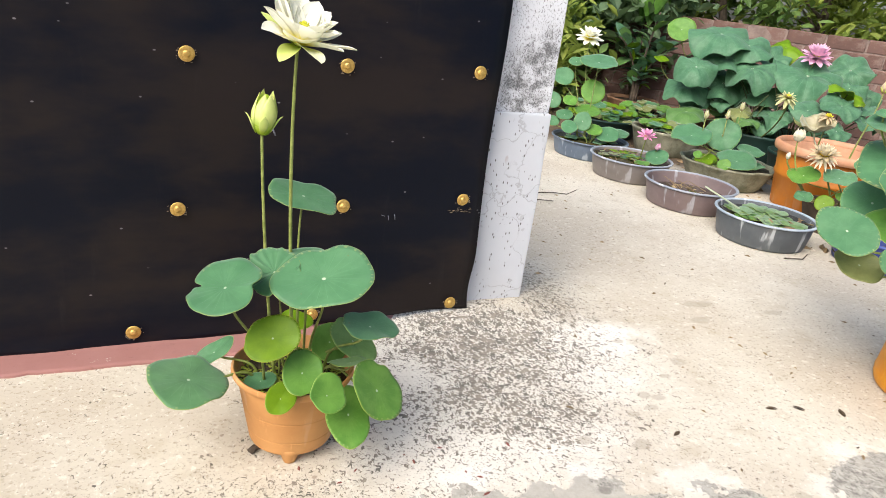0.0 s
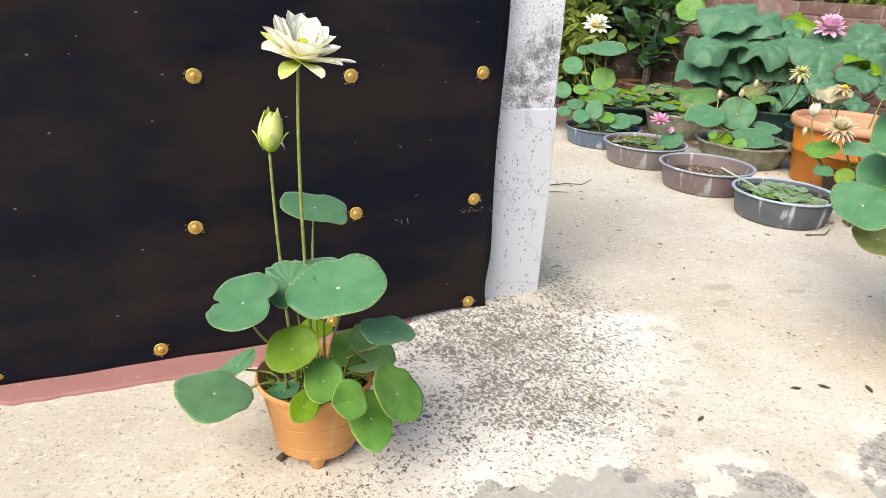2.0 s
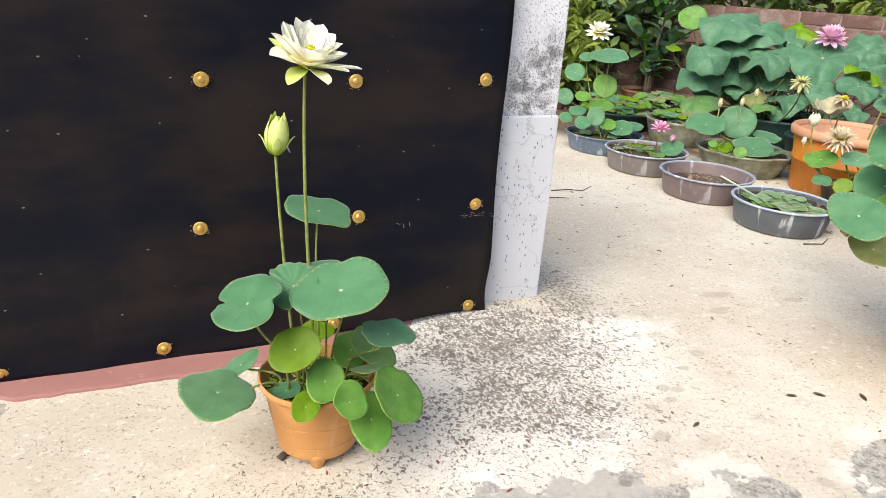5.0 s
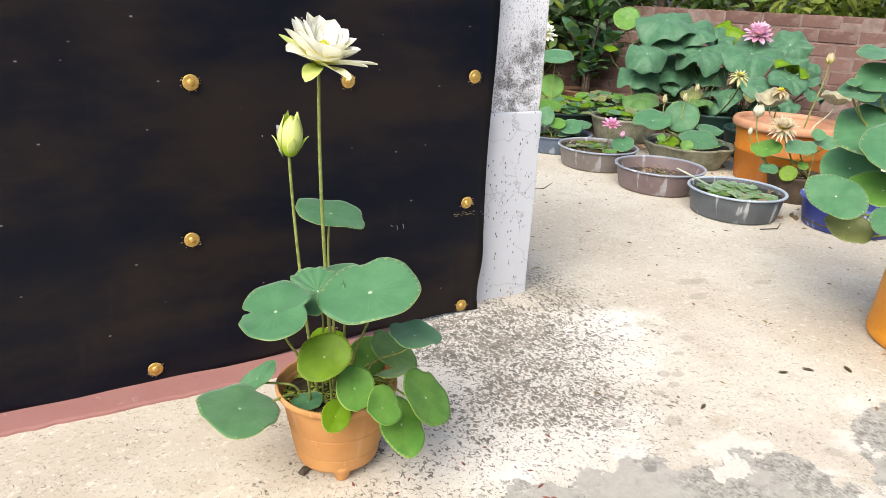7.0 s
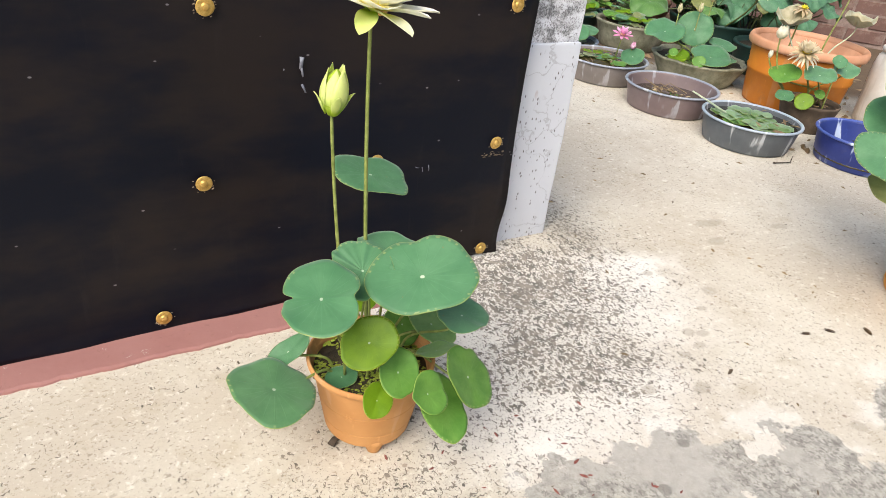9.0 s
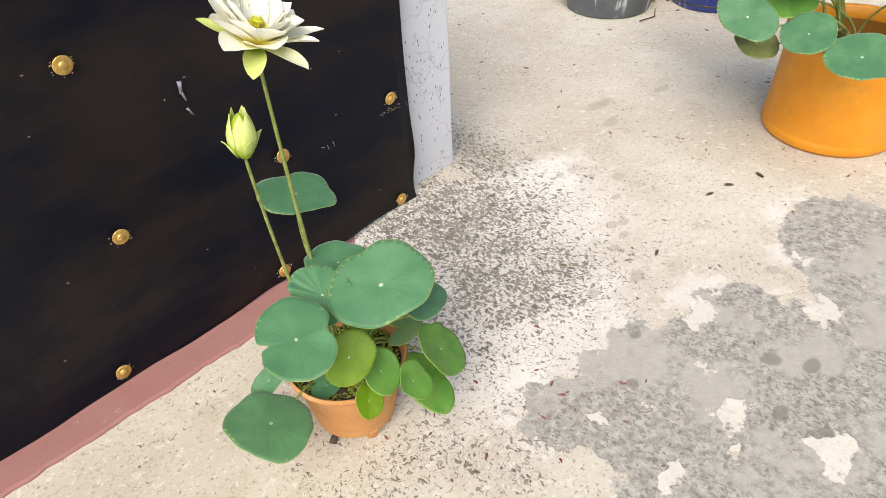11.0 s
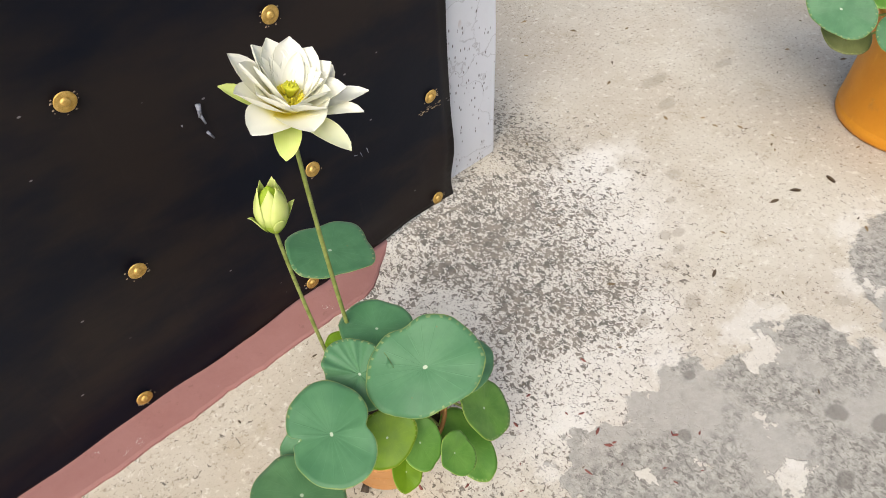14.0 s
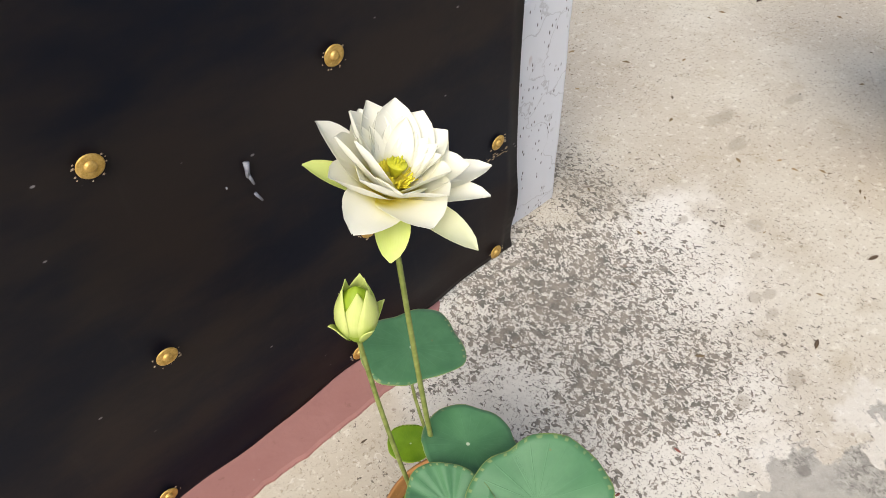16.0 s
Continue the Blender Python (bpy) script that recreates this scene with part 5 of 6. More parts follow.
t4 = tub(3.066, 2.582, 0.271, 0.153, M_TUB_D, M_RIM_L, "dark slate plastic tub with lime runs, full of lily pads", M_WATER, 0.80)
pads(t4, 3.066, 2.582, 0.125, 0.235, 26, 21, (M_LEAF_P, M_LEAF_F, M_LEAF_P, M_LEAF_L), 0.045, 0.085)
litter_in(t4, 3.066, 2.582, 0.122, 0.22, 10, 3)
v, f = tube([(2.98, 2.69, 0.14), (2.90, 2.78, 0.19), (2.84, 2.84, 0.225)], 0.006, 0.004, 6)
mesh("dry_stem", v, f, M_DRY, t4)
t3 = tub(3.057, 3.170, 0.287, 0.150, M_TUB_P, M_RIM_G, "purplish grey plastic tub with pale runs, half full of water", M_WATER, 0.5)
litter_in(t3, 3.04, 3.17, 0.082, 0.13, 20, 9, M_STRAW, (0.015, 0.045))
pads(t3, 3.0, 3.2, 0.078, 0.14, 3, 25, (M_LEAF_F,), 0.03, 0.05)
for i in range(7):
    rr = random.Random(60 + i)
    x, y = 3.02 + rr.uniform(-0.06, 0.06), 3.16 + rr.uniform(-0.06, 0.06)
    mesh("dry_stem", *tube([(x, y, 0.075), (x + rr.uniform(-0.05, 0.05), y + rr.uniform(-0.05, 0.05), 0.11), (x + rr.uniform(-0.1, 0.1), y + rr.uniform(-0.1, 0.1), 0.13 + rr.uniform(0, 0.04))], 0.004, 0.002, 5), M_LITTER, t3)
t2 = tub(3.071, 3.792, 0.288, 0.148, M_TUB_G, M_RIM_G, "brownish grey plastic tub with a pink water lily", M_WATER, 0.85)
pads(t2, 3.10, 3.80, 0.13, 0.22, 10, 27, (M_LEAF_F, M_LEAF, M_LEAF_Y))
leaf(t2, (3.18, 3.66, 0.175), -0.5, -0.35, 0.085, 0.075, 0.4, M_LEAF, 701, wave=0.04)
litter_in(t2, 3.0, 3.82, 0.13, 0.2, 34, 11, None, (0.012, 0.032))
pads(t2, 3.02, 3.80, 0.134, 0.23, 16, 28, (M_LEAF_F, M_LEAF_Y, M_LEAF_D), 0.02, 0.045)
mesh("flower_stalk", *tube([(3.12, 3.76, 0.12), (3.11, 3.74, 0.2), (3.097, 3.714, 0.295)], 0.005, 0.004, 7), M_STALK, t2)
blossom(t2, (3.097, 3.714, 0.318), (-0.15, -0.3, 1), 0.075, [(8, 0.95, 0.16, 5, 15, M_PETAL_M, 0.05, 0.1, 0), (8, 0.85, 0.14, 30, 42, M_PETAL_P, 0.05, 0.12, 0.4), (8, 0.7, 0.11, 52, 65, M_PETAL_M, 0.05, 0.15, 0.2)], M_STAMEN, M_STAMEN, 0.12, 6)
bud_petals(t2, (3.20, 3.70, 0.215), (0.1, -0.1, 1), 0.05, 0.018, (M_PETAL_M, M_PETAL_P, M_PETAL_M), 8)
mesh("flower_stalk", *tube([(3.19, 3.74, 0.12), (3.20, 3.72, 0.17), (3.20, 3.70, 0.216)], 0.004, 0.003, 6), M_STALK, t2)
t1 = tub(3.119, 4.373, 0.30, 0.135, M_TUB_S, M_TUB_S, "steel blue plastic tub crowded with lotus leaves and a pale flower", M_WATER, 0.85)
pads(t1, 3.119, 4.373, 0.118, 0.26, 8, 31, (M_LEAF_F, M_LEAF))
for i, (x, y, z, nx, ny, r) in enumerate(T1P):
    leaf(t1, (x, y, max(z, 0.14)), nx, ny, r, r * 0.93, 0.5 * i, (M_LEAF, M_LEAF, M_LEAF_F)[i % 3], 720 + i, rings=6, segs=30)
    rr = random.Random(i)
    stalk(t1, (3.119 + rr.uniform(-0.16, 0.16), 4.373 + rr.uniform(-0.12, 0.16), 0.10), (x, y, max(z, 0.14)), nx, ny, M_STALK, 0.0045, 0.3, "stalk", 6)
blossom(t1, (3.17, 4.70, 0.872), (-0.2, -0.45, 1), 0.115, [(9, 0.95, 0.2, -12, 2, M_PETAL, 0.05, 0.08, 0), (11, 0.85, 0.17, 22, 34, M_PETAL, 0.05, 0.12, 0.4), (14, 0.75, 0.13, 44, 58, M_PETAL, 0.05, 0.15, 0.2), (12, 0.6, 0.10, 60, 76, M_PETAL, 0.05, 0.18, 0.1)], M_STAMEN, M_STAMEN, 0.16, 7)
mesh("flower_stalk", *tube(bend((3.13, 4.46, 0.10), (3.13, 4.55, 0.35), (3.16, 4.68, 0.65), (3.175, 4.71, 0.845)), 0.006, 0.004, 7), M_STALK, t1)
t5 = tub(3.488, 2.159, 0.264, 0.165, M_TUB_B, M_RIM_B, "navy blue plastic tub splashed with white, nearly empty", M_WATER, 0.25)
litter_in(t5, 3.488, 2.159, 0.048, 0.16, 20, 14)

# ---- pots behind the tubs ----


def wide_pot(name, cx, cy, r, h, mat, label, category, foot=0.8, fill=M_SOIL, scallop=0.0, group=""):
    p = thing(name, (cx, cy, 0), label, category, group)

    def wob(a, z):
        k = z / h
        return 1 + scallop * k * (0.5 * math.sin(9 * a) + 0.35 * math.sin(5 * a + 1) + 0.3 * math.sin(14 * a + 2))
    f = r * foot
    prof = [(f * 0.96, 0.0), (f, 0.01), (f + (r - f) * 0.5, h * 0.5), (r * 0.985, h * 0.88), (r * 1.0, h * 0.90), (r * 1.01, h * 0.95), (r, h), (r * 0.955, h), (r * 0.94, h * 0.95), (f + (r - f) * 0.4 - 0.01, h * 0.45)]
    mesh("pot", *revolve(prof, (cx, cy, 0), 60, wob), mat, p)
    mesh("soil", *revolve([(r * 0.8, h * 0.72), (r * 0.915, h * 0.76), (r * 0.915, h * 0.84), (r * 0.05, h * 0.86)], (cx, cy, 0), 36, wob), fill, p)
    return p


def grow(p, cx, cy, foot_z, spread, rows, mats, seed, r_st=0.0048, st=None, rings=6, segs=32, wave=0.06, cup=0.06, grown=1.0, funnel=0.0, pleat=0.0, upright=1.0):
    rnd = random.Random(seed)
    for i, (x, y, z, nx, ny, r) in enumerate(rows):
        z = max(z, foot_z + 0.03)
        nx, ny = nx * upright, ny * upright
        leaf(p, (x, y, z), nx + rnd.uniform(-0.1, 0.1), ny + rnd.uniform(-0.1, 0.1), r * grown, r * grown * rnd.uniform(0.86, 0.98), rnd.uniform(0, 3), mats[i % len(mats)], seed * 60 + i, rings=rings, segs=segs, wave=wave * rnd.uniform(0.8, 1.7), cup=cup * rnd.uniform(0.6, 1.5), funnel=funnel, pleat=pleat)
        a, d = rnd.uniform(0, 6.28), spread * math.sqrt(rnd.random())
        stalk(p, (cx + d * math.cos(a), cy + d * math.sin(a), foot_z), (x, y, z), nx, ny, st or M_STALK, r_st, 0.3, "stalk", 6)


crk = wide_pot("lotus_pot", 3.80, 3.62, 0.325, 0.165, M_BAG, "scalloped mossy grey pot with lotus leaves and two buds", "potted plant", 0.78, M_SOIL, 0.060)
grow(crk, 3.80, 3.62, 0.135, 0.16, CRK, (M_LEAF, M_LEAF, M_LEAF, M_LEAF, M_LEAF_F, M_LEAF_Y, M_LEAF_F, M_LEAF_Y), 41)
pads(crk, 3.80, 3.62, 0.142, 0.28, 18, 42, (M_LEAF_Y, M_LEAF_P, M_LEAF_F, M_LEAF_D))
for x, y, z in ((3.61, 3.742, 0.44), (3.753, 3.685, 0.455), (3.968, 3.777, 0.505)):
    mesh("bud_stalk", *tube([(3.80 + (x - 3.8) * 0.3, 3.62 + (y - 3.62) * 0.3, 0.135), (x, y, 0.3), (x, y, z)], 0.005, 0.004, 6), M_STALK, crk)
    bud_petals(crk, (x, y, z), (0, 0, 1), 0.066, 0.017, (M_PETAL_W, M_PETAL_F, M_PETAL_W), 9)

trough = wide_pot("lily_pot", 4.0, 4.52, 0.30, 0.20, M_BAG, "rough grey cement pot of floating lily leaves", "potted plant", 0.82, M_SOIL, 0.015)
pads(trough, 4.0, 4.52, 0.175, 0.28, 40, 43, (M_LEAF_F, M_LEAF, M_LEAF_Y, M_LEAF_D), 0.035, 0.075, "lily_pad", 0.09)
litter_in(trough, 4.0, 4.52, 0.175, 0.26, 40, 44, M_DEBRIS)
gtub = wide_pot("lily_tub", 3.78, 5.15, 0.34, 0.17, M_TEAL, "dark teal tub brimming with small water plants", "tub", 0.85, M_SOIL, 0.0)
pads(gtub, 3.78, 5.15, 0.15, 0.36, 60, 45, (M_LEAF_F, M_LEAF, M_LEAF_F, M_LEAF_Y, M_LEAF_D), 0.035, 0.075, "lily_pad", 0.10)
gtub2 = wide_pot("lily_tub", 4.45, 5.35, 0.32, 0.16, M_TEAL, "dark teal tub of water plants and dead leaves", "tub", 0.85, M_SOIL, 0.0)
pads(gtub2, 4.45, 5.35, 0.14, 0.34, 48, 46, (M_LEAF_F, M_LEAF_D, M_LEAF_F, M_LEAF), 0.035, 0.075, "lily_pad", 0.10)
litter_in(gtub2, 4.45, 5.35, 0.14, 0.3, 50, 47)


def orange_tub():
    cx, cy, r, h = 4.067, 3.022, 0.364, 0.42
    p = thing("planting_tub", (cx, cy, 0), "large bleached orange plastic tub with withered lotus stems", "tub")
    prof = [(0.285, 0.0), (0.295, 0.006), (0.298, 0.02), (0.318, 0.20), (0.325, 0.205), (0.328, 0.225), (0.322, 0.23), (0.340, 0.375), (0.335, 0.385), (0.325, 0.37), (0.300, 0.2)]
    mesh("body", *revolve(prof, (cx, cy, 0), 64), M_ORANGE2, p)
    prof = [(0.335, 0.375), (0.345, 0.365), (0.362, 0.368), (0.368, 0.385), (0.366, 0.41), (0.355, 0.424), (0.338, 0.420), (0.327, 0.385)]
    v, f = revolve(prof, (cx, cy, 0), 64)
    mesh("rim", v, f[:-2] + [(7 * 64 + i, 7 * 64 + (i + 1) % 64, (i + 1) % 64, i) for i in range(64)], M_PINK, p)
    mesh("inner_wall", *revolve([(0.31, 0.26), (0.327, 0.39), (0.322, 0.39), (0.305, 0.26)], (cx, cy, 0), 48), M_PINK, p)
    mesh("soil", *revolve([(0.2, 0.26), (0.312, 0.27), (0.314, 0.29), (0.05, 0.295)], (cx, cy, 0), 40), M_SOIL, p)
    # withered leaf bowls on stems
    for i, (x, y, z, r_, nx, ny) in enumerate(((3.93, 3.11, 0.54, 0.13, -0.25, -0.15), (4.30, 2.89, 0.57, 0.12, 0.0, -0.1))):
        leaf(p, (x, y, z - 0.03), nx, ny, r_ * 0.95, r_ * 0.8, 0.4, M_DRY, 800 + i, cup=0.62, wave=0.10, rings=10, segs=72, pleat=0.03)
        stalk(p, (cx + (x - cx) * 0.5, cy + (y - cy) * 0.5, 0.29), (x, y, z - 0.03), nx, ny, M_DRY, 0.005)
    mesh("stalk", *tube(bend((4.15, 2.98, 0.29), (4.17, 2.98, 0.5), (4.25, 2.96, 0.65), (4.30, 3.0, 0.80)), 0.006, 0.004, 7), M_STALK, p)
    bud_petals(p, (4.30, 3.0, 0.795), (0.05, 0, 1), 0.075, 0.026, (M_PETAL_D, M_PETAL_D, M_PETAL_G), 12)
    mesh("stalk", *tube(bend((3.98, 3.1, 0.29), (3.98, 3.1, 0.4), (4.0, 3.1, 0.5), (4.0, 3.095, 0.60)), 0.006, 0.004, 7), M_STALK, p)
    blossom(p, (4.0, 3.095, 0.625), (0, -0.2, 1), 0.075, [(7, 0.9, 0.17, -25, -45, M_PETAL_D, 0.05, 0.05, 0), (7, 0.8, 0.13, -5, -10, M_PETAL_D, 0.05, 0.05, 0.4)], M_POD, M_STAMEN, 0.2, 13)


orange_tub()

# small brown pot of lotus in front of the orange tub
sp = wide_pot("lotus_pot", 3.70, 2.66, 0.17, 0.17, M_DPOT, "small brown pot of lotus with brown-edged leaves and spent flowers", "potted plant", 0.78)
grow(sp, 3.70, 2.66, 0.14, 0.10, FRONT, (M_LEAF_F, M_LEAF_B, M_LEAF_B, M_LEAF_Y, M_LEAF, M_LEAF_F, M_LEAF), 51)
litter_in(sp, 3.70, 2.66, 0.145, 0.13, 24, 52)
for x, y, z, h, r in ((3.437, 2.82, 0.505, 0.075, 0.034), (3.406, 2.827, 0.395, 0.045, 0.014)):
    mesh("bud_stalk", *tube(bend((3.56, 2.70, 0.145), (3.5, 2.75, 0.25), (x, y, 0.35), (x, y, z)), 0.006, 0.0045, 7), M_STALK, sp)
    bud_petals(sp, (x, y, z), (0.05, 0, 1), h, r, (M_BUD_W, M_BUD_W, M_BUD_W), 14)
mesh("flower_stalk", *tube(bend((3.66, 2.65, 0.145), (3.64, 2.65, 0.25), (3.56, 2.67, 0.34), (3.52, 2.68, 0.43)), 0.006, 0.0045, 7), M_STALK, sp)
blossom(sp, (3.505, 2.676, 0.475), (-0.35, -0.35, 1), 0.100, [(16, 0.95, 0.075, -10, -40, M_PETAL_W, 0.05, 0.05, 0), (10, 0.85, 0.15, 15, 10, M_PETAL_D, 0.05, 0.1, 0.4), (18, 0.7, 0.10, 35, 60, M_PETAL_W, 0.05, 0.12, 0.2), (18, 0.55, 0.08, 50, 85, M_PETAL_W, 0.05, 0.12, 0.2)], M_STAMEN, M_STAMEN, 0.15, 15)

# dirty white drum
drum = thing("plastic_drum", (4.40, 2.52, 0), "dirty white plastic drum with a lid rim beside the orange tub", "drum")
mesh("body", *revolve([(0.185, 0.0), (0.200, 0.012), (0.206, 0.06), (0.206, 0.36), (0.196, 0.42), (0.178, 0.445), (0.178, 0.455), (0.160, 0.455), (0.158, 0.40)], (4.40, 2.52, 0), 48), M_DRUM, drum)
mesh("neck_ring", *revolve([(0.178, 0.448), (0.190, 0.450), (0.192, 0.475), (0.184, 0.482), (0.165, 0.482), (0.16, 0.455)], (4.40, 2.52, 0), 48), M_DRUM, drum)

# big lotus in the tub behind
big = wide_pot("lotus_tub", 4.92, 4.42, 0.42, 0.24, M_TEAL, "large tub of tall blue-green lotus leaves with a pink flower", "potted plant", 0.86)
grow(big, 4.92, 4.42, 0.20, 0.30, BIG_L, (M_LEAF_T, M_LEAF_T, M_LEAF_T, M_LEAF_T, M_LEAF_T, M_LEAF_T, M_LEAF_T, M_LEAF_T, M_LEAF_Y, M_LEAF_T, M_LEAF_T, M_LEAF_T), 61, 0.006, M_STALK_D, 11, 72, 0.17, -0.34, 1.16, 0.12, 0.014, 0.85)
grow(big, 4.92, 4.42, 0.20, 0.30, BIG_L2, (M_LEAF_T, M_LEAF_T, M_LEAF_TF, M_LEAF_T), 62, 0.006, M_STALK_D, 9, 60, 0.15, -0.36, 1.24, 0.12, 0.012, 0.78)
rs = random.Random(66)
for i in range(34):
    a, d = rs.uniform(0, 6.283), 0.36 * math.sqrt(rs.random())
    x, y, h = 4.92 + d * math.cos(a), 4.42 + d * math.sin(a), rs.uniform(0.35, 0.78)
    mesh("stalk", *tube(bend((x, y, 0.19), (x, y, 0.3), (x + rs.uniform(-0.1, 0.05), y + rs.uniform(-0.1, 0.05), h * 0.7), (x + rs.uniform(-0.25, 0.1), y + rs.uniform(-0.2, 0.15), h), 6), 0.006, 0.004, 5), M_STALK_D, big)
low = [(4.52 + 0.085 * i + rs.uniform(-0.05, 0.05), 4.52 - 0.10 * i + rs.uniform(-0.12, 0.12), rs.uniform(0.30, 0.46), -0.3, -0.3, rs.uniform(0.09, 0.14)) for i in range(8)]
grow(big, 4.92, 4.42, 0.20, 0.30, low, (M_LEAF_T, M_LEAF_D, M_LEAF_T, M_LEAF_TF), 67, 0.005, M_STALK_D, 7, 40, 0.12, -0.4, 1.0, 0.12, 0.02)
mesh("flower_stalk", *tube(bend((4.95, 4.35, 0.2), (5.0, 4.3, 0.5), (5.07, 4.22, 0.7), (5.085, 4.20, 0.90)), 0.007, 0.005, 7), M_STALK, big)
blossom(big, (5.087, 4.197, 0.935), (-0.15, -0.25, 1), 0.140, [(10, 0.95, 0.20, -22, -8, M_PETAL_P, 0.05, 0.06, 0), (12, 0.9, 0.17, 8, 20, M_PETAL_P, 0.05, 0.1, 0.4), (14, 0.85, 0.15, 30, 44, M_PETAL_P, 0.05, 0.14, 0.2), (16, 0.75, 0.12, 48, 62, M_PETAL_P, 0.05, 0.18, 0.1), (14, 0.6, 0.10, 64, 80, M_PETAL_P, 0.05, 0.2, 0.3)], M_STAMEN, M_STAMEN, 0.12, 16)
mesh("flower_stalk", *tube(bend((4.70, 4.20, 0.2), (4.4, 3.8, 0.4), (4.1, 3.5, 0.55), (3.96, 3.41, 0.66)), 0.006, 0.005, 7), M_STALK, big)
blossom(big, (3.945, 3.397, 0.69), (-0.1, -0.25, 1), 0.095, [(7, 0.9, 0.15, -30, -45, M_PETAL_F, 0.05, 0.06, 0), (9, 0.8, 0.12, 0, -12, M_PETAL_F, 0.05, 0.08, 0.4), (8, 0.55, 0.08, 30, 40, M_PETAL_F, 0.05, 0.1, 0.2)], M_POD, M_PETAL_D, 0.16, 17)
lone = wide_pot("lotus_tub", 4.62, 3.62, 0.30, 0.22, M_TEAL, "teal plastic tub of dark lotus leaves behind the orange tub", "potted plant", 0.86)
rows2 = [(4.55, 3.70, 0.55, -0.3, -0.4, 0.14), (4.70, 3.55, 0.62, -0.2, -0.5, 0.15), (4.82, 3.62, 0.70, 0.3, -0.3, 0.15), (4.86, 3.46, 0.52, 0.2, -0.6, 0.13), (4.60, 3.45, 0.45, -0.3, -0.6, 0.11), (5.0, 3.55, 0.60, 0.2, -0.4, 0.13)]
grow(lone, 4.62, 3.62, 0.19, 0.2, rows2, (M_LEAF_T, M_LEAF_T, M_LEAF_Y, M_LEAF_T), 63, 0.006, M_STALK_D, 8, 60, 0.12, -0.2, 1.0, 0.15, 0.020)
tall = wide_pot("lotus_tub", 4.95, 5.35, 0.26, 0.20, M_TERRA, "low clay tub with one tall pale round lotus leaf", "potted plant", 0.86)
grow(tall, 4.95, 5.35, 0.17, 0.1, LONE, (M_LEAF_F, M_LEAF_Y), 64, 0.006)
litter_in(tall, 4.95, 5.35, 0.17, 0.22, 40, 65)


# ---- broad-leaved shrub in a clay pot, far corner ----


def long_leaf(parent, base, direction, length, width, mat, seed, droop=0.5, name="leaf"):
    rnd = random.Random(seed)
    d = Vector(direction).normalized()
    side = d.cross(Vector((0, 0, 1))).normalized()
    pts, rows = Vector(base), 7
    top, uvs = [], []
    for i in range(rows + 1):
        s = i / rows
        if i:
            d = (d + Vector((0, 0, -droop / rows))).normalized()
            pts = pts + d * (length / rows)
        half = width * (math.sin(math.pi * (0.04 + 0.96 * s)) ** 0.8 if s < 0.999 else 0.02)
        up = side.cross(d)
        for j in range(5):
            u = j / 2 - 1
            top.append(pts + side * half * u + up * (0.22 * half * abs(u)))
            uvs.append((j / 4, s * 0.9 + 0.06))
    m = len(top)
    verts = top + [p - Vector((0, 0, 0.0012)) for p in top]
    faces = []
    for i in range(rows):
        for j in range(4):
            p = i * 5 + j
            faces += [(p, p + 1, p + 6, p + 5), (m + p, m + p + 5, m + p + 6, m + p + 1)]
    return mesh(name, verts, faces, mat, parent, "", uvs + uvs)


def potted_shrub(cx, cy, h, mat_pot, label, seed, count, size):
    p = wide_pot("potted_shrub", cx, cy, 0.27, 0.21, mat_pot, label, "potted plant", 0.8)
    rnd = random.Random(seed)
    for k in range(6):
        a = k * 1.07
        tip = (cx + 0.34 * math.cos(a), cy + 0.34 * math.sin(a), h * rnd.uniform(0.7, 1.0))
        path = bend((cx + 0.03 * math.cos(a), cy + 0.03 * math.sin(a), 0.17), (cx, cy, 0.4), (cx + 0.1 * math.cos(a), cy + 0.1 * math.sin(a), h * 0.6), tip)
        mesh("stem", *tube(path, 0.016, 0.008, 7), M_BARK, p)
        for i in range(count):
            t = rnd.uniform(0.28, 1.0)
            b = path[int(t * 12)]
            az, el = rnd.uniform(0, 6.283), rnd.uniform(0.1, 1.2)
            long_leaf(p, b, (math.cos(az) * math.cos(el), math.sin(az) * math.cos(el), math.sin(el)), size * rnd.uniform(0.7, 1.3), size * 0.34 * rnd.uniform(0.8, 1.3), rnd.choice((M_LEAF_TF, M_LEAF_T, M_LEAF_T, M_LEAF_T, M_LEAF_F, M_LEAF_Y)), rnd.randint(0, 9999), rnd.uniform(0.2, 1.0))
    return p


ps = potted_shrub(4.74, 5.97, 1.15, M_TERRA, "broad-leaved shrub in an old clay pot by the wall", 71, 15, 0.19)
for i in range(7):
    a = 0.9 * i
    long_leaf(ps, (4.74 + 0.10 * math.cos(a), 5.97 + 0.10 * math.sin(a), 0.92 + 0.03 * i), (0.32 * math.cos(a), 0.32 * math.sin(a), 1.0), 0.34, 0.062, M_LEAF_F, 90 + i, 0.25)

garden_wall()

# ---- trees and shrubs behind ----


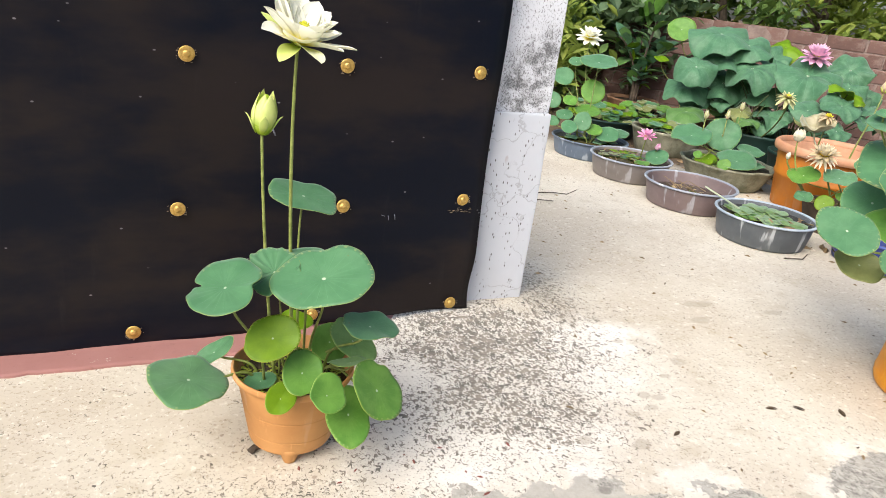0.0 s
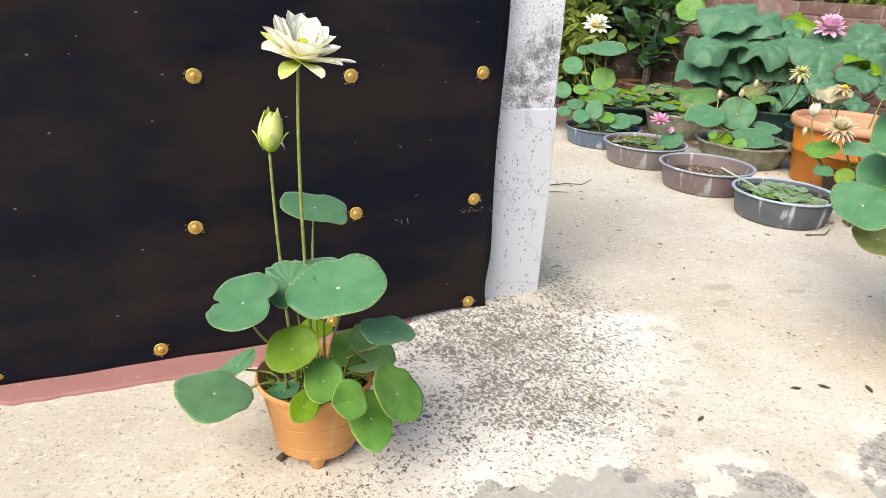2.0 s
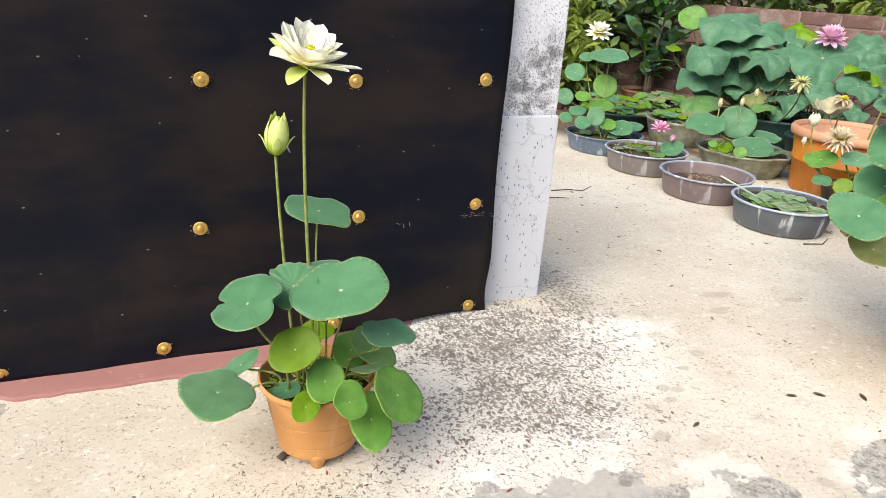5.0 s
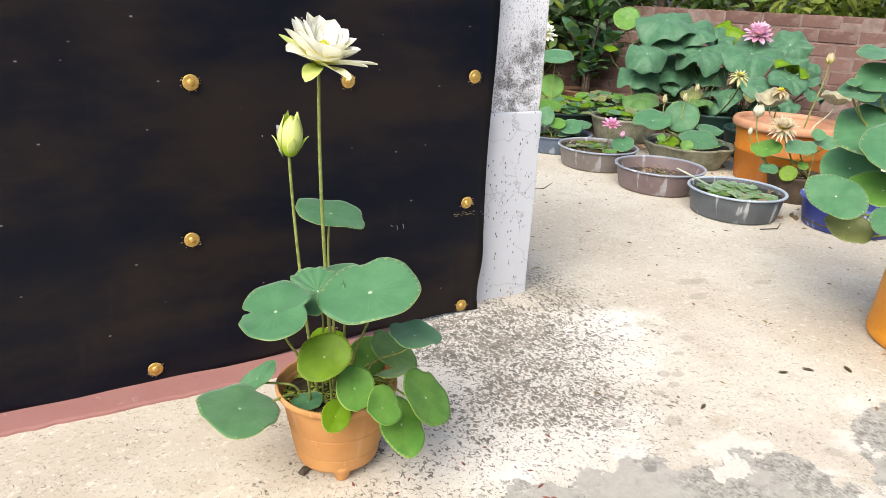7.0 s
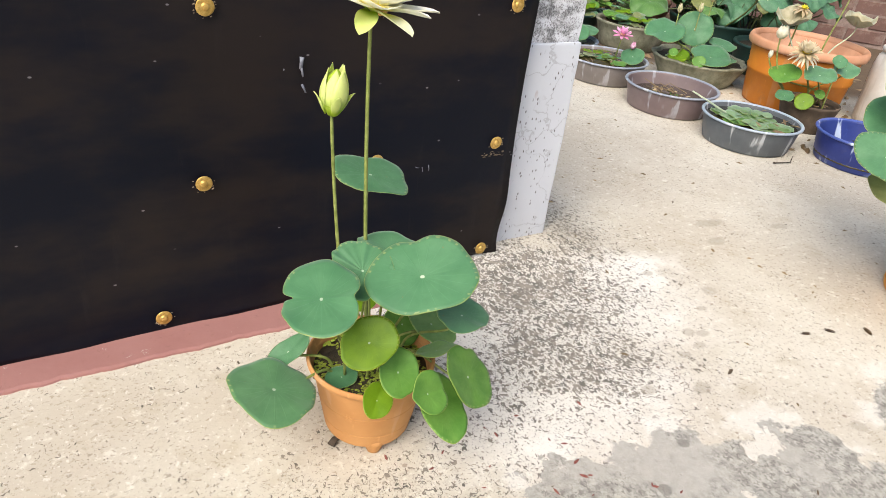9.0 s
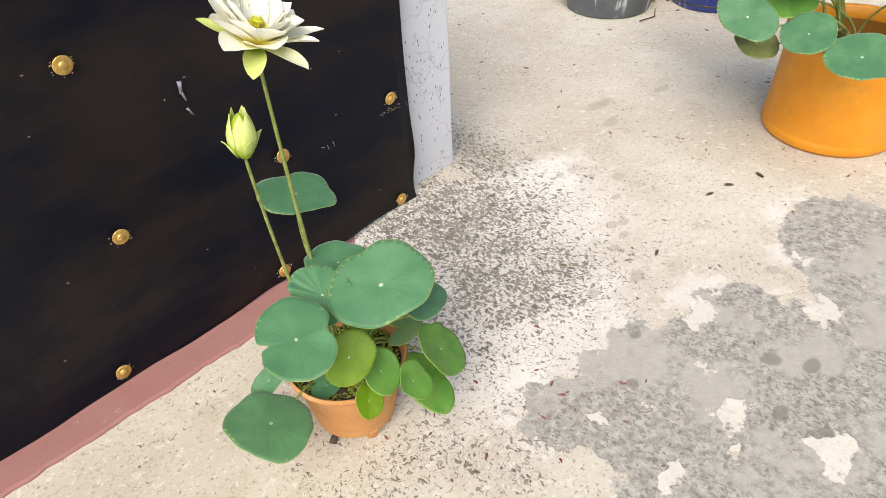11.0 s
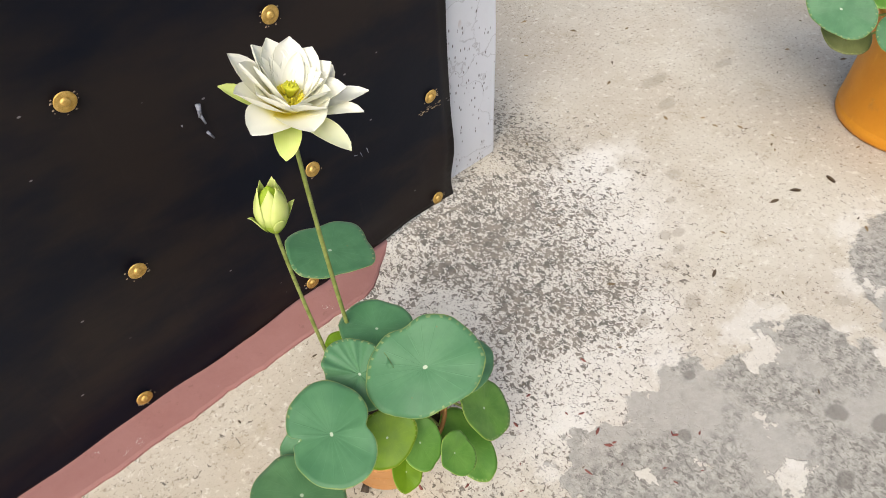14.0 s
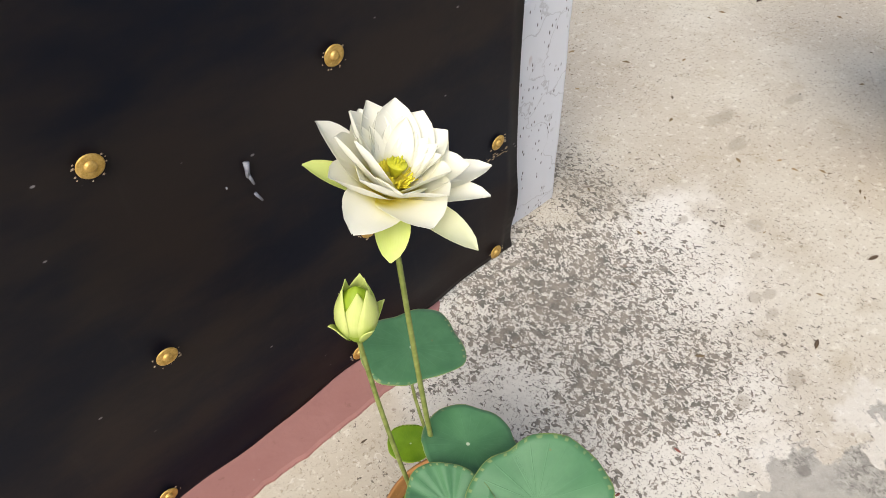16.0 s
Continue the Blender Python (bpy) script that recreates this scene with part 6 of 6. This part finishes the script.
def tree(name, cx, cy, h, r, low, leaves, mat, seed, size=0.09, label="", lean=0.3, broad=1.0):
    p = thing(name, (cx, cy, 0), label, "tree" if name == "tree" else "shrub", "garden planting behind the wall")
    rnd = random.Random(seed)
    top = Vector((cx + rnd.uniform(-lean, lean), cy + rnd.uniform(-lean, lean), h * 0.8))
    trunk = bend((cx, cy, -0.02), (cx, cy, h * 0.3), tuple(top - Vector((0, 0, h * 0.3))), tuple(top))
    mesh("trunk", *tube(trunk, 0.045 + 0.012 * h, 0.02, 9), M_BARK, p)
    ends = []
    for k in range(7):
        b = trunk[rnd.randint(3, 10)]
        a = rnd.uniform(0, 6.283)
        e = b + Vector((math.cos(a) * r * 0.8, math.sin(a) * r * 0.8, rnd.uniform(0.1, 0.5) * h * 0.5))
        path = bend(b, b + (e - b) * 0.3 + Vector((0, 0, 0.1)), b + (e - b) * 0.7, e, 8)
        mesh("limb", *tube(path, 0.022, 0.007, 6), M_BARK, p)
        ends += path[3:]
    centres = []
    for _ in range(int(leaves / 26)):
        if rnd.random() < 0.6:
            c = rnd.choice(ends) + Vector((rnd.gauss(0, 0.14), rnd.gauss(0, 0.14), rnd.gauss(0, 0.14)))
        else:
            a = rnd.uniform(0, 6.283)
            d = r * math.sqrt(rnd.random())
            c = Vector((cx + d * math.cos(a), cy + d * math.sin(a), rnd.uniform(low, h)))
        centres.append(c)
    v, f = [], []
    for c in centres:
        for _ in range(26):
            b = c + Vector((rnd.gauss(0, 0.13), rnd.gauss(0, 0.13), rnd.gauss(0, 0.11)))
            q = Euler((rnd.uniform(-0.9, 0.9), rnd.uniform(-0.9, 0.9), rnd.uniform(0, 6.283))).to_matrix()
            s = size * rnd.uniform(0.6, 1.4)
            o = len(v)
            for x, y, z in ((-1, 0, 0), (-0.25, 0.34, 0.10), (0.45, 0.26, 0.08), (1.05, 0, -0.12), (0.45, -0.26, 0.08), (-0.25, -0.34, 0.10), (0, 0, -0.03)):
                v.append(b + q @ Vector((x * s, y * s * broad, z * s)))
            f += [(o, o + 6, o + 1), (o + 1, o + 6, o + 2), (o + 2, o + 6, o + 3), (o + 3, o + 6, o + 4), (o + 4, o + 6, o + 5), (o + 5, o + 6, o)]
    mesh("crown", v, f, mat, p, "", None, False)
    return p


along, nrm = Vector((-0.66, 0.75, 0)).normalized(), Vector((0.75, 0.66, 0)).normalized()
PLANTING = [
    (-4.4, 8.9, 2.8, 0.9, 0.9, 2200, "D"), (-3.2, 8.8, 2.6, 0.8, 1.0, 2000, "Y"), (-2.1, 9.2, 3.0, 0.9, 1.0, 1900, "D"), (-1.2, 8.8, 2.4, 0.7, 0.9, 1900, "Y"), (-0.3, 9.3, 3.0, 0.9, 0.8, 2000, "Y"),
    (0.6, 8.8, 2.6, 0.8, 0.9, 2000, "G"), (1.5, 9.1, 2.8, 0.9, 0.7, 2200, "Y"), (2.4, 8.6, 2.6, 0.8, 0.5, 2400, "G"), (3.3, 8.5, 2.6, 0.9, 0.2, 2600, "H"), (4.4, 8.7, 2.8, 1.0, 0.1, 2600, "G"), (5.6, 8.8, 3.0, 1.0, 0.1, 2600, "G"),
]
KIND = {"D": (M_CROWN_D, "dark leathery-leaved tree behind the brick wall", 0.13, 1.0), "G": (M_CROWN, "dense green shrub rising over the brick wall", 0.065, 1.3), "Y": (M_CROWN_Y, "yellow-green shrub behind the wall, sunlight painted into its leaves", 0.07, 1.2), "H": (M_CROWN_H, "dull green broad-leaved shrub by the brick wall", 0.075, 2.0)}
for i, (s, d, h, r, low, n, k) in enumerate(PLANTING):
    q = along * s + nrm * d
    tree("tree" if k == "D" else "shrub", q.x, q.y, h, r, low, n, KIND[k][0], 500 + i, KIND[k][2], KIND[k][1], 0.3, KIND[k][3])
for i, (x, y, h, r, low, k, n, text) in enumerate((
        (4.30, 6.80, 2.0, 0.55, 0.75, "H", 1500, "dull green broad-leaved shrub growing inside the brick wall"), (4.95, 6.25, 1.75, 0.45, 0.95, "H", 1100, "broad-leaved shrub with matt leaves against the brick wall"),
        (3.55, 7.50, 2.2, 0.7, 0.3, "D", 1600, "dark leafy shrub at the end of the brick wall"), (3.72, 6.05, 1.05, 0.30, 0.45, "Y", 700, "low yellow-green shrub behind the lotus tubs"),
        (4.0, 6.55, 1.5, 0.40, 0.35, "G", 1300, "leafy green shrub growing inside the brick wall"))):
    tree("shrub", x, y, h, r, low, n, KIND[k][0], 530 + i, KIND[k][2], text, 0.15, KIND[k][3])
for i in range(9):
    q = along * (-9 + 2.4 * i) + nrm * 12.0
    tree("tree", q.x, q.y, 5.2, 1.9, 0.4, 2200, (M_CROWN_Y, M_CROWN, M_CROWN_Y)[i % 3], 560 + i, 0.12, "tall leafy tree far behind the garden wall", 0.6)

# ---- crumbs and litter on the yard ----


def scatter(name, label, mat, count, seed, x0, x1, y0, y1, lo, hi, flat=0.25):
    rnd = random.Random(seed)
    v, f = [], []
    for _ in range(count):
        x, y = rnd.uniform(x0, x1), rnd.uniform(y0, y1)
        if y > 1.88 and x < 1.25:
            continue
        s = rnd.uniform(lo, hi)
        a = rnd.uniform(0, 6.28)
        z = ground_height(x, y)
        o = len(v)
        ca, sa = math.cos(a), math.sin(a)
        for px, py, pz in ((-1, 0, 0.0), (-0.3, 0.4, 0.02), (0.5, 0.3, 0.0), (1, -0.05, 0.05), (0.4, -0.35, 0.0), (-0.4, -0.4, 0.02), (0.1, 0, flat * 1.6)):
            py *= rnd.uniform(0.4, 1.1)
            v.append((x + s * (px * ca - py * sa), y + s * (px * sa + py * ca), z + 0.0005 + s * pz))
        f += [(o + k, o + (k + 1) % 6, o + 6) for k in range(6)]
    return tagged(mesh(name, v, f, mat, None, "", None, False), label, "litter", kind="stuff")


scatter("floor_crumbs", "dark crumbs and leaf flakes strewn on the concrete", M_DEBRIS, 170, 81, -0.6, 3.4, 0.5, 4.6, 0.003, 0.011)
scatter("floor_chips", "tan chips of dead leaf on the concrete", M_LITTER, 160, 82, 0.6, 3.6, 0.8, 5.2, 0.004, 0.018)
scatter("red_crumbs", "reddish brown crumbs beside the pot", M_REDCRUMB, 26, 83, 0.15, 0.85, 0.85, 1.40, 0.005, 0.013)
scrap = mesh("dry_leaf", *tube([(0.128, 1.420, 0.004), (0.140, 1.428, 0.011), (0.156, 1.434, 0.006), (0.170, 1.430, 0.003)], 0.010, 0.004, 7), M_BARK)
for x, y, size, turn in ((1.295, 1.213, 0.016, 0.3), (1.705, 1.243, 0.017, -0.4), (1.93, 1.165, 0.020, 1.2), (2.02, 2.13, 0.012, 0.8), (1.52, 1.62, 0.009, 2.0), (1.80, 1.22, 0.018, -0.9)):
    v, f = [], []
    for i in range(7):
        q = i / 6
        half = size * 0.30 * math.sin(math.pi * (0.06 + 0.9 * q))
        for side in (-1, 0, 1):
            lx, ly = size * (2 * q - 1), half * side
            v.append((x + lx * math.cos(turn) - ly * math.sin(turn), y + lx * math.sin(turn) + ly * math.cos(turn), 0.0015 + size * (0.10 + 0.22 * q * (1 - q)) + (0.12 * size if side else 0)))
    for i in range(6):
        f += [(3 * i, 3 * i + 3, 3 * i + 4, 3 * i + 1), (3 * i + 1, 3 * i + 4, 3 * i + 5, 3 * i + 2)]
    n = len(v)
    v += [(a, b, 0.0006) for a, b, _ in v]
    f += [tuple(n + k for k in reversed(g)) for g in f]
    tagged(mesh("dead_leaf", v, f, M_DEBRIS), "small curled dark brown dead leaf on the concrete", "leaf", "dead leaves on the yard")
tagged(scrap, "crumpled dark brown dead leaf beside the tan pot", "leaf")
scatter("leaf_litter", "dry leaf litter under the pots and tubs", M_LITTER, 420, 84, 3.2, 5.4, 1.9, 6.4, 0.015, 0.06)
for i, pts in enumerate((((2.10, 3.42, 0.005), (2.2, 3.40, 0.012), (2.30, 3.38, 0.006), (2.42, 3.46, 0.006)), ((2.02, 3.42, 0.004), (2.04, 3.52, 0.03), (2.00, 3.60, 0.01)), ((1.98, 3.30, 0.005), (2.05, 3.27, 0.01), (2.13, 3.26, 0.005)), ((2.95, 2.30, 0.006), (3.05, 2.27, 0.008), (3.16, 2.33, 0.006)))):
    tw = mesh("twig", *tube(pts, 0.004, 0.002, 6), M_BARK)
    tagged(tw, "dry brown curled twig on the concrete", "twig", "dry twigs")
